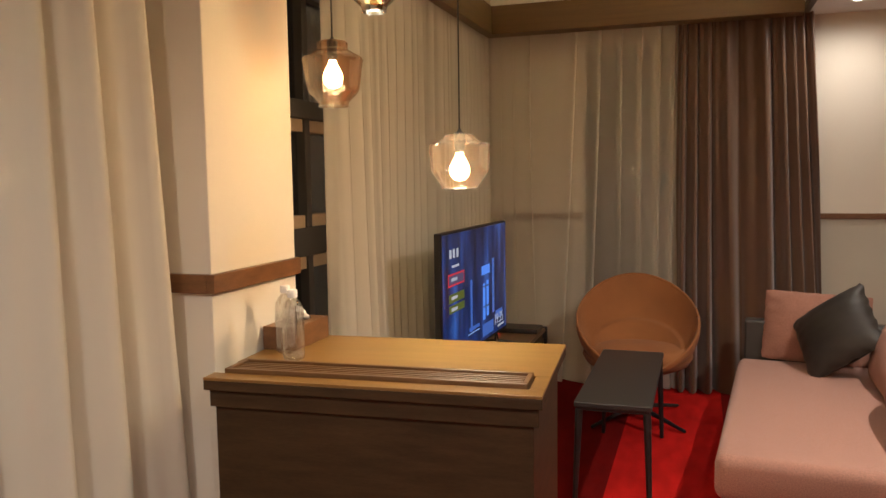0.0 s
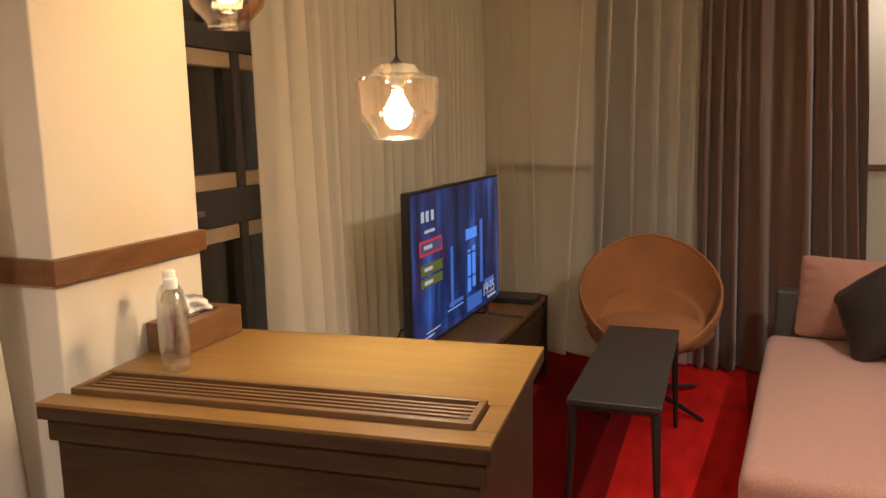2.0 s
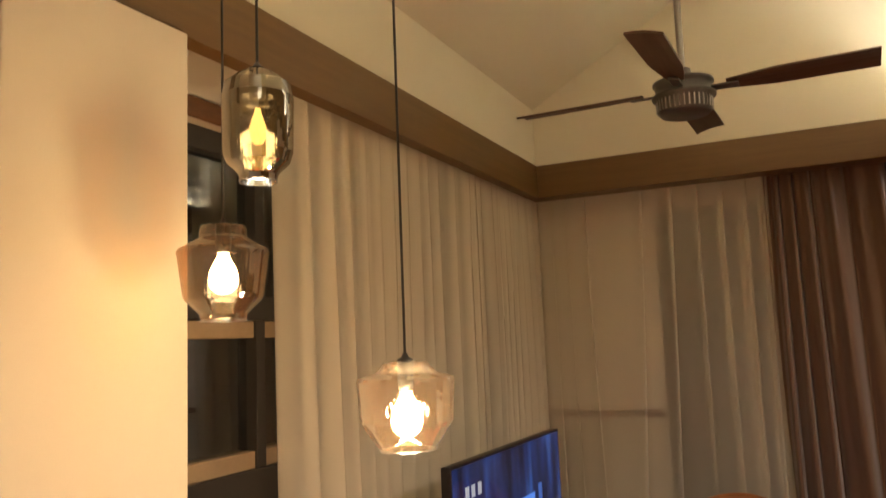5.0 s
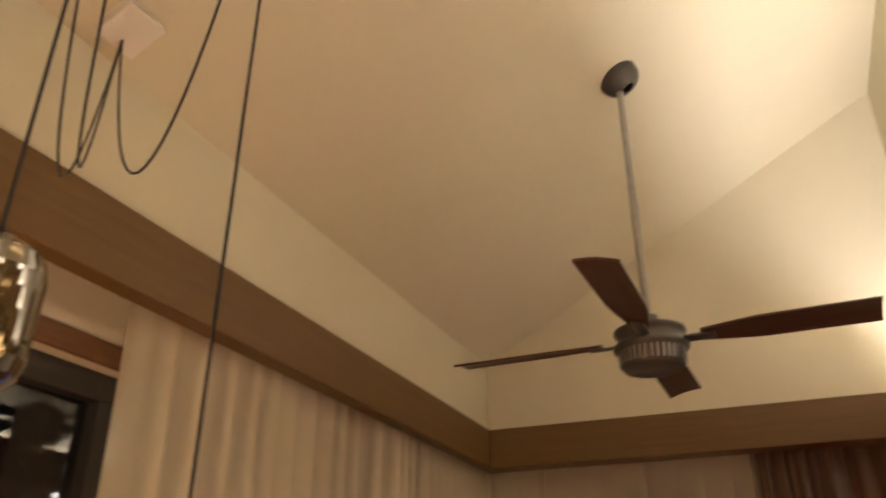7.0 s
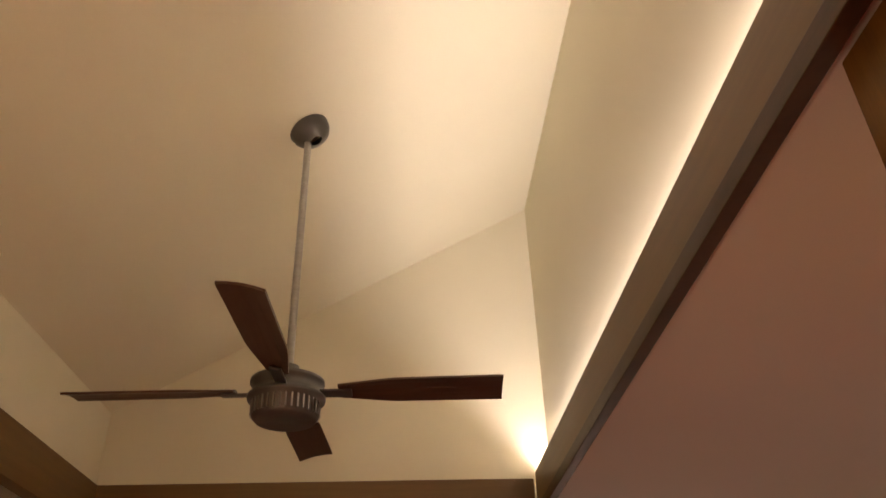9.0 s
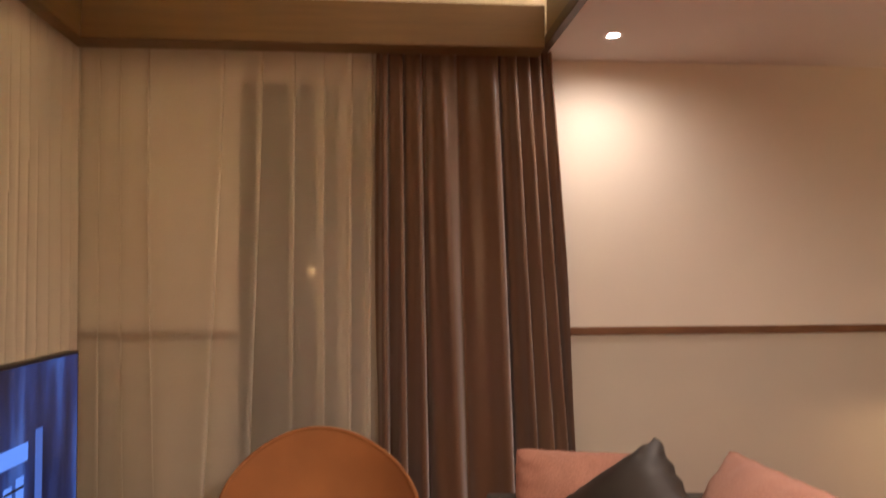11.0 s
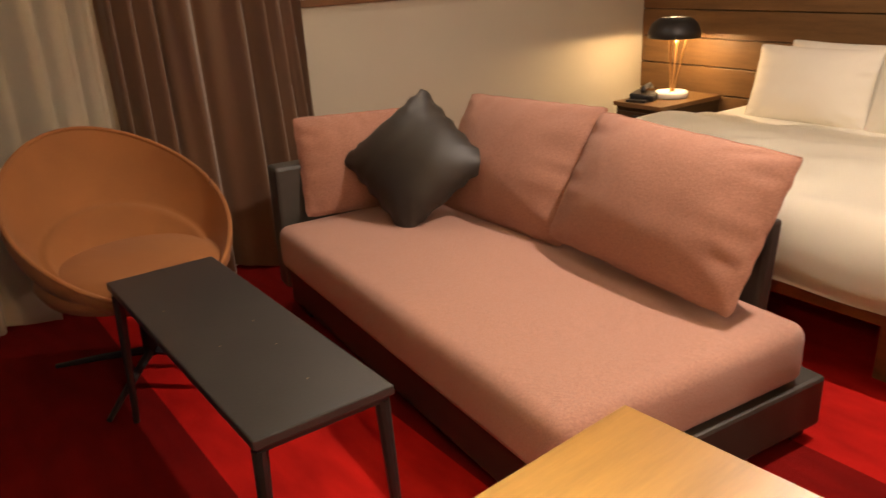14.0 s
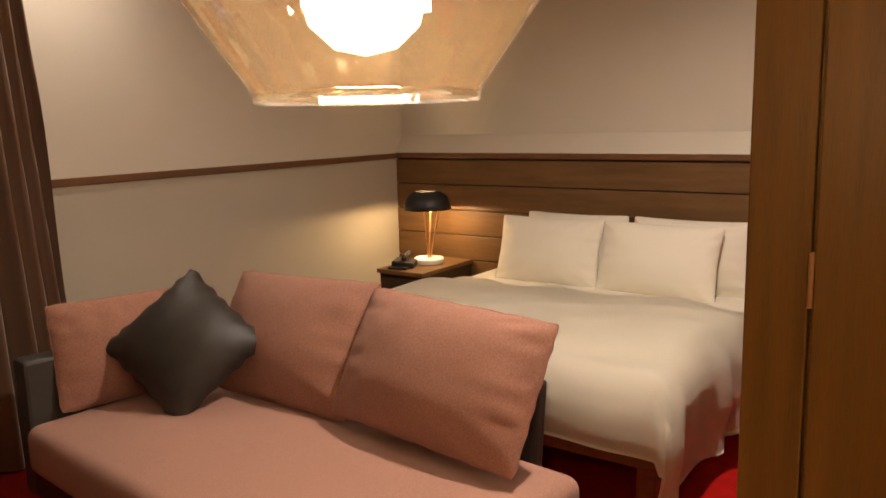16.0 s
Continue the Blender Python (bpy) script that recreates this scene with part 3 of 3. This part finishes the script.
part("flange", lathe([(.0, -.012), (.028, -.012), (.042, -.006), (.046, 0), (.03, .004)], 28, m=tilt), M["white"], sp, "", True)
part("collar", lathe([(.016, -.014), (.023, -.014), (.023, -.02), (.013, -.022)], 20, m=tilt), M["pewter"], sp, "dark collar", True)
part("head", lathe([(0, -.05), (.018, -.05), (.020, -.044), (.012, -.04), (.012, -.012)], 20, m=tilt), M["white"], sp, "", True)

# ---- downlights ----
for dx, dy in DOWN:
    d = thing("downlight", dx, dy, ZC, 0, "small recessed round ceiling downlight, lit", "downlight", "downlights")
    part("trim_ring", lathe([(.026, -.001), (.036, -.004), (.042, -.003), (.043, .001)], 32), M["white"], d, "", True)
    part("lens", lathe([(0, -.0012), (.026, -.0012)], 24), M["lens"], d)

# ---- television and its stand ----
ts = thing("tv_stand", -1.13, 4.2, 0, 0, "low walnut television stand with black end frames", "tv stand")
part("top", box(-.20, .20, -.95, .72, .435, .46, .003), M["stand"], ts)
part("body", box(-.20, .185, -.93, .70, .08, .434, .003), M["deskside"], ts)
for y0, y1 in ((-.90, -.12), (-.10, .68)):
    dr = part("drawer", box(.186, .20, y0, y1, .12, .40, .003), M["deskside"], ts)
    part("drawer_groove", box(.2005, .204, y0 + .05, y1 - .05, .25, .265, .001), M["black"], dr)
for y in (-.975, .722):
    bm = box(-.21, .21, y, y + .025, .44, .465, .002)
    box(-.21, -.18, y, y + .025, 0, .439, .002, bm=bm)
    box(.18, .21, y, y + .025, 0, .439, .002, bm=bm)
    part("end_frame", bm, M["black"], ts)
for y in (-.85, .62):
    part("foot", box(-.15, .15, y - .03, y + .03, 0, .08, .003), M["black"], ts)
bx = thing("media_box", -1.10, 4.79, .46, 0, "flat black media box with a red light on the stand", "media box")
part("case", box(-.16, .16, -.09, .09, 0, .028, .004), M["black"], bx)
part("indicator", box(-.09, -.075, -.0915, -.0902, .012, .017), glow("red_indicator", (1, .03, .02), 3), bx)

tvm = pose(-1.106, 3.95, 0, 0, 0, -1.5)
tv = thing("television", -1.106, 3.95, .46, -1.5, "flat television showing a dark blue menu, on thin black feet", "television")
part("case", box(-.035, -.004, -.56, .56, .075, .718, .004), M["black"], tv)
part("bezel", box(-.0035, .002, -.56, .56, .075, .718, .002), M["black"], tv)
part("back_bulge", box(-.065, -.0355, -.3, .3, .10, .45, .01), M["black"], tv)


def screen_material():
    """Lit display: a dim blue night street with brighter door panes."""
    m = bpy.data.materials.new("screen_picture")
    m.use_nodes = True
    n, l = m.node_tree.nodes, m.node_tree.links
    b = n["Principled BSDF"]
    b.inputs["Base Color"].default_value, b.inputs["Roughness"].default_value = (.01, .01, .012, 1), .12
    tc, mp, no, rp = n.new("ShaderNodeTexCoord"), n.new("ShaderNodeMapping"), n.new("ShaderNodeTexNoise"), n.new("ShaderNodeValToRGB")
    mp.inputs["Scale"].default_value = (1, 5.5, 1.1)
    no.inputs["Scale"].default_value, no.inputs["Detail"].default_value = 1.6, 5
    l.new(tc.outputs["Object"], mp.inputs[0]), l.new(mp.outputs[0], no.inputs["Vector"]), l.new(no.outputs[0], rp.inputs[0])
    e = rp.color_ramp.elements
    e[0].position, e[0].color = .38, (.004, .006, .022, 1)
    e[1].position, e[1].color = .78, (.035, .10, .36, 1)
    k = e.new(.56)
    k.color = (.010, .022, .095, 1)
    l.new(rp.outputs[0], b.inputs["Emission Color"])
    b.inputs["Emission Strength"].default_value = .55
    return m



part("screen", box(.0022, .0030, -.55, .55, .09, .708), screen_material(), tv, "display with a night street picture")
blue, pale, green, red, whitel = glow("pixel_blue", (.10, .28, .95), .36), glow("pixel_pale", (.35, .55, 1), .3), glow("pixel_green", (.22, .30, .05), .11), glow("pixel_red", (.9, .04, .06), .22), glow("pixel_white", (.8, .85, 1), .17)


def tile(nm, u0, u1, v0, v1, mat, lift=0):
    """A lit patch of the picture; u from the near end of the screen, v from its top, in parts of the whole."""
    part(nm, box(.0031 + lift, .0035 + lift, -.55 + 1.1 * u0, -.55 + 1.1 * u1, .708 - .618 * v1, .708 - .618 * v0), mat, tv)


for u0, u1, v0, v1 in ((.58, .62, .50, .82), (.64, .68, .48, .80), (.56, .70, .34, .42)):
    tile("picture_patch", u0, u1, v0, v1, blue)
for u0, u1, v0, v1 in ((.38, .41, .42, .86), (.74, .78, .30, .80), (.57, .76, .86, .97), (.80, .93, .80, .88), (.36, .52, .82, .85)):
    tile("picture_patch", u0, u1, v0, v1, glow("pixel_dim", (.09, .22, .80), .2))
for v in (.52, .70):
    tile("picture_bar", .58, .68, v, v + .012, M["black"], .0006)
tile("menu_frame", .07, .29, .31, .41, red)
tile("menu_button", .08, .28, .325, .395, glow("pixel_menu", (.10, .09, .20), .25), .0006)
tile("menu_button", .08, .29, .47, .54, green)
tile("menu_button", .08, .29, .56, .62, green)
for v in (.345, .49, .58):
    tile("menu_text", .11, .19, v, v + .025, whitel, .0012)
tile("menu_text", .12, .22, .245, .265, whitel)
for u in (.09, .135, .185):
    tile("logo_mark", u, u + .028, .12, .19, whitel)
tile("caption_text", .12, .26, .928, .936, whitel)
tile("caption_text", .34, .52, .868, .876, pale)
tile("caption_text", .10, .20, .957, .965, whitel)
cd = bpy.data.curves.new("clock", "FONT")
cd.body, cd.size, cd.extrude, cd.align_x = "19:35", .085, .0004, "LEFT"
cd.materials.append(whitel)
ck = new("clock_text", cd)
ck.parent, ck.matrix_basis = tv, pose(.004, .30, .135, 90, 0, 90)
tile("caption_text", .84, .96, .945, .965, whitel)
for y in (-.40, .40):
    part("stand_foot", rod([(-.13, y + .06 * (1 if y > 0 else -1), .006), (-.02, y, .028), (-.018, y, .09)], .006, 8), M["black"], tv)
    part("stand_foot", rod([(.17, y + .05 * (1 if y > 0 else -1), .006), (.0, y, .028), (-.018, y, .09)], .006, 8), M["black"], tv)
part("cable", rod([(-.06, -.28, .15), (-.14, -.36, .12), (-.16, -.42, .04), (-.12, -.46, .01), (-.17, -.50, .008)], .005, 6), M["black"], tv)

# ---- coffee table ----
ct = thing("coffee_table", -.328, 3.797, 0, 0, "narrow charcoal coffee table with slim tapered legs", "table")
part("tabletop", box(-.162, .162, -.528, .528, .452, .476, .004), M["table"], ct, "scuffed charcoal top")
part("apron", box(-.152, .152, -.518, .518, .437, .4515, .002), M["black"], ct)
for sx in (-1, 1):
    for sy in (-1, 1):
        part("leg", rod([(sx * .158, sy * .522, 0), (sx * .142, sy * .505, .44)], .010, 10, r_end=.017), M["black"], ct)
for i, (x, y) in enumerate(((-.06, -.1), (.05, -.18), (.06, -.02), (.03, -.38), (-.1, .2))):
    part("scuff", box(x, x + .006, y, y + .003, .4761, .4764), M["beige"], ct)

# ---- tub chair ----
ch = thing("tub_chair", -.33, 4.64, 0, 6, "round terracotta felt tub chair on a dark star base", "chair")


def shell(a, b, off):
    """Egg shell: a round the chair (open to the front), b from the bottom to the rim."""
    th = 2 * math.pi * a
    back = (1 + math.sin(th)) / 2
    rim = .345 + .46 * back ** .85
    z = .265 + (rim - .265) * b
    k = math.sin(min(1, b * 1.05) * math.pi / 2) ** .55
    hi = max(0, z - .50)
    r = (.345 + .015 * math.cos(2 * th)) * k - off
    taper = 1 - .55 * hi ** 1.6
    return Vector((r * math.cos(th) * taper, r * math.sin(th) * .96 + .14 * b * back, z + (off * .8 if b < .5 else 0)))


bm = bmesh.new()
grid(64, 22, lambda a, b: shell(a, .02 + .98 * b, 0), bm, True)
grid(64, 22, lambda a, b: shell(a, .02 + .98 * b, .042 - .03 * b ** 6), bm, True)
part("shell", bm, M["orange"], ch, "", True)
rimpts = []
for i in range(65):
    rimpts.append(shell(i / 64, 1, .006))
part("rim_roll", rod(rimpts, .009, 8), M["orange"], ch, "", True)
part("seat_cushion", lathe([(0, .30), (.22, .31), (.29, .34), (.316, .385), (.305, .415), (.22, .435), (0, .44)], 44), M["orange"], ch, "round felt seat cushion", True)
part("column", lathe([(.0, .06), (.024, .06), (.024, .25), (.09, .262), (.09, .272), (0, .272)], 20), M["black"], ch, "", True)
for k in range(4):
    part("foot", rod([(0, 0, .075), (.2, 0, .045), (.36, 0, .014)], .016, 8, r_end=.009), M["black"], ch).matrix_basis = pose(0, 0, 0, 0, 0, 45 + 90 * k)

# ---- sofa ----
so = thing("sofa", .075, 3.02, 0, -5.2, "low salmon daybed sofa with dark leather base, arm and back", "sofa")


def soft_block(x0, x1, y0, y1, z0, z1, r, dome=0.0, seed=0.0):
    """A stuffed block with generous round edges and a slightly domed top."""
    bm = box(x0, x1, y0, y1, z0, z1)
    bmesh.ops.bevel(bm, geom=bm.edges[:], offset=r, segments=5, affect="EDGES", profile=.5)
    bmesh.ops.subdivide_edges(bm, edges=[e for e in bm.edges if e.calc_length() > .15], cuts=12, use_grid_fill=True)
    for v in bm.verts:
        u, w = (v.co.x - x0) / (x1 - x0), (v.co.y - y0) / (y1 - y0)
        if v.co.z > (z0 + z1) / 2:
            v.co.z += dome * 16 * u * (1 - u) * w * (1 - w) + .0015 * n3(v.co.x * 5, v.co.y * 5, seed)
    return bm


part("base", box(.04, .94, -.008, 1.735, .05, .205, .012), M["leather"], so, "dark brown leather plinth")
part("seat", soft_block(0, .86, 0, 1.72, .205, .385, .045, .012), M["pink"], so, "salmon woven seat pad", True)
part("back", box(.905, .96, .20, 1.86, .20, .60, .012, m=pose(0, 0, 0, 0, 6, 0) @ pose(-.05, 0, .095)), M["leather"], so, "dark leather back panel")
part("arm", box(.03, .93, 1.735, 1.835, .10, .60, .014), M["greyleather"], so, "charcoal leather arm")
for x, y in ((.1, .06), (.9, .06), (.1, 1.66), (.9, 1.66)):
    part("foot", box(x - .03, x + .03, y - .03, y + .03, 0, .05, .003), M["black"], so)


def cushion(name, at, turn, lean, spin, w, h, d, mat, label, seed, pinch=.012, pipe=None, wrinkle=.011, pucker=.012):
    c = thing(name, *at, 0, label, "cushion", "sofa cushions")
    body = part("cover", cushion_mesh(w, h, d, wrinkle, seed, pinch, 2.1, pucker), mat, c, "", True)
    p = part("piping", piping_mesh(w, h, .003, pinch, pucker, seed), pipe or mat, c, "", True)
    m = pose(0, 0, 0, 0, 0, turn) @ pose(0, 0, 0, lean, 0, 0) @ pose(0, 0, 0, 0, spin, 0)
    body.matrix_basis = p.matrix_basis = m
    return c


# local x along the cushion's width, y its face; turned to face west
cushion("back_cushion", (.865, 3.415, .628), -90 - 5, -29, 1.5, .76, .45, .21, M["pink2"], "large salmon back cushion leaning at the sofa's open end", 1.1)
cushion("back_cushion", (.955, 4.16, .602), -90 - 5, -27, -3, .80, .49, .22, M["pink2"], "large salmon back cushion in the middle of the sofa", 4.7)
cushion("back_cushion", (.63, 4.70, .575), -8, -14, 2, .54, .39, .18, M["pink2"], "salmon cushion leaning on the leather arm", 9.2)
cushion("leather_cushion", (.69, 4.42, .61), -52, -32, 45, .43, .43, .20, M["leather"], "dark brown leather throw cushion standing on its corner", 6.3, .03, M["leather"], .005, .045)

# ---- bed ----
BX0, BX1, BY0, BY1 = 1.36, 3.14, 2.86, 4.60
bed = thing("bed", 2.25, 3.73, 0, 0, "double bed with rumpled white duvet on a dark wooden frame", "bed")
def bbox(x0, x1, y0, y1, z0, z1, bevel=.004):
    return box(x0 - 2.25, x1 - 2.25, y0 - 3.73, y1 - 3.73, z0, z1, bevel)
part("bed_frame", bbox(BX0 + .06, BX1, BY0 + .05, BY1 - .05, .20, .28), M["rail"], bed, "dark wooden bed frame")
for x in (BX0 + .13, BX1 - .1):
    for y in (BY0 + .10, BY1 - .10):
        part("leg", bbox(x - .035, x + .035, y - .035, y + .035, 0, .2), M["rail"], bed)
part("mattress", bbox(BX0 + .05, BX1 - .01, BY0 + .04, BY1 - .04, .281, .45, .04), M["linen"], bed)


def duvet(a, b):
    """a from the foot to the head, b across; hangs over the foot and both sides."""
    foot, side = .17, .36
    L, W = BX1 - .50 - BX0, BY1 - BY0
    s, t = a * (L + foot) - foot, b * (W + 2 * side) - side
    R = .11

    def drop(d):
        if d >= R:
            return 0.0, 0.0
        k = R - d
        if k < R * 1.57:
            return k - R * math.sin(k / R), R * (1 - math.cos(k / R))
        return k - R, R + (k - R * 1.57)

    i, dz = drop(s)
    j, dy = drop(t)
    j2, dy2 = drop(W - t)
    x, y = BX0 + s + i, BY0 + t + j - j2
    dd = max(dy, dy2)
    hang = max(dz, dd)
    z = .50 - hang - .25 * min(dz, dd)
    z += (.075 * math.sin(math.pi * min(1, max(0, a)) ** .8) + .035 * n3(s * 2.1, t * 2.2, 2) + .016 * n3(s * 5, t * 4.5, 5) + .010 * math.sin(8 * s + 5 * t + 5 * n3(s * 2, t * 2))) * max(0, 1 - hang * 5)
    bulge = math.sin(math.pi * min(1, hang / .3))
    if dz > .001:
        x -= .035 * bulge + .012 * math.sin(8 * t + 3 * n3(t * 2, 4)) * min(1, dz * 6)
    sg = -1 if dy > dy2 else 1
    if dd > .001:
        y += sg * (.03 * bulge + .028 * math.sin(15 * s + 4 * n3(s * 3, 1)) * min(1, dd * 5))
    if dz > .03 and dd > .03:
        z -= .04
    return Vector((x - 2.25, y - 3.73, max(z, .07)))


bm = grid(80, 110, duvet)
bmesh.ops.solidify(bm, geom=bm.faces[:], thickness=.03)
part("duvet", bm, M["linen"], bed, "rumpled white duvet", True)
part("sheet", bbox(BX1 - .60, BX1 - .02, BY0 + .03, BY1 - .03, .43, .475, .02), M["linen"], bed)


def pillow(x, y, z, lean, w, h, seed, turn=0):
    p = thing("pillow", x, y, z, 0, "plump white pillow propped against the headboard", "pillow", "bed pillows")
    part("pillowcase", cushion_mesh(w, h, .17, .01, seed, .05, 2.6), M["linen"], p, "", True).matrix_basis = pose(0, 0, 0, 0, 0, -90 + turn) @ pose(0, 0, 0, lean, 0, 0)


pillow(2.90, 4.10, .645, -18, .64, .40, 2.0, 2)
pillow(2.89, 3.46, .645, -18, .66, .40, 5.0, -2)
pillow(3.03, 4.00, .655, -12, .64, .40, 7.0)
pillow(3.03, 3.33, .655, -12, .66, .40, 3.3)

# ---- headboard ----
hb = thing("headboard", XE - .05, 3.8, 0, 0, "wide walnut plank headboard panelling along the wall", "headboard")
part("backing", box(-.012, .048, -1.5, 1.605, 0, 1.15), M["dark"], hb)
for i in range(7):
    z0 = .004 + i * .163
    part("plank", box(-.034, -.0125, -1.5, 1.604, z0, z0 + .157, .004), M["plank"], hb)
part("cap", box(-.045, .047, -1.5, 1.606, 1.1505, 1.184, .004), M["rail"], hb)

# ---- nightstand, lamp, telephone ----
ns = thing("nightstand", 2.87, 4.93, 0, 0, "small dark wooden nightstand beside the bed", "nightstand")
part("body", box(-.25, .28, -.14, .19, .06, .474, .004), M["deskside"], ns)
part("top", box(-.27, .28, -.15, .20, .4745, .5, .003), M["plank"], ns)
dr = part("drawer", box(-.264, -.2505, -.125, .175, .27, .45, .003), M["deskside"], ns)
part("handle", box(-.272, -.2645, -.05, .05, .42, .435, .002), M["black"], dr)
for x in (-.2, .22):
    for y in (-.10, .15):
        part("foot", box(x - .02, x + .02, y - .02, y + .02, 0, .06), M["black"], ns)
bl = thing("bedside_lamp", 2.9, 4.95, .5, 0, "bedside lamp with black dome shade on copper rods, lit", "lamp")
part("base", lathe([(0, 0), (.09, 0), (.097, .008), (.097, .03), (.09, .038), (0, .034)], 36), M["white"], bl, "white round base", True)
for an in (20, 200, 300):
    c, s = math.cos(radians(an)), math.sin(radians(an))
    part("rod", rod([(.012 * c, .012 * s, .034), (.075 * c, .075 * s, .37)], .0045, 8), M["brass"], bl, "thin copper rod")
part("shade", lathe([(.146, .345), (.150, .348), (.148, .378), (.128, .425), (.09, .452), (.075, .458), (.075, .455), (.088, .447), (.124, .42), (.142, .376), (.146, .345)], 44), M["black"], bl, "black metal dome shade", True)
part("bulb", bulb_mesh(.07, .025), M["bulb"], bl, "", True).matrix_basis = pose(0, 0, .36)
ph = thing("telephone", 2.75, 5.02, .5, 25, "black desk telephone on the nightstand", "telephone")
bm = box(-.085, .085, -.07, .07, 0, .035, .008)
for v in bm.verts:
    v.co.z *= 1 + .35 * (v.co.y / .07 > 0)
part("base", bm, M["black"], ph)
part("handset", rod([(-.09, -.01, .062), (-.06, -.01, .078), (.06, -.01, .078), (.09, -.01, .062)], .014, 10), M["black"], ph, "", True)
part("keypad", box(-.03, .045, -.062, -.03, .0355, .038, .001), M["pewter"], ph)
pad = thing("notepad", 2.66, 5.0, .5, 15, "dark notepad holder lying on the nightstand", "notepad")
part("holder", box(-.035, .035, -.06, .06, 0, .014, .003), M["black"], pad)

# ---- wardrobe ----
wd = thing("wardrobe", .95, 1.555, 0, 0, "tall brown veneered wardrobe with hinged panel doors", "wardrobe")
part("carcass", box(-.30, .30, -.85, .895, .0, ZC - .004, .003), M["ward"], wd)
part("stile", box(-.323, -.3005, .775, .895, .02, ZC - .01, .004), M["ward"], wd)
for y0, y1 in ((.05, .768), (-.67, .043)):
    d = part("door", box(-.322, -.3005, y0, y1, .02, ZC - .01, .004), M["ward"], wd)
    bm = box(-.332, -.3225, y0 + .16, y0 + .185, .2, 2.2, .003)
    box(-.332, -.3225, y1 - .185, y1 - .16, .2, 2.2, .003, bm=bm)
    box(-.332, -.3225, y0 + .1855, y1 - .1855, .2, .225, .003, bm=bm)
    box(-.332, -.3225, y0 + .1855, y1 - .1855, 2.175, 2.2, .003, bm=bm)
    part("moulding", bm, M["ward"], d)
for z in (.35, 1.07, 1.95):
    part("hinge", rod([(-.326, .7715, z - .055), (-.326, .7715, z + .055)], .0055, 10), M["brass"], wd, "brass butt hinge")
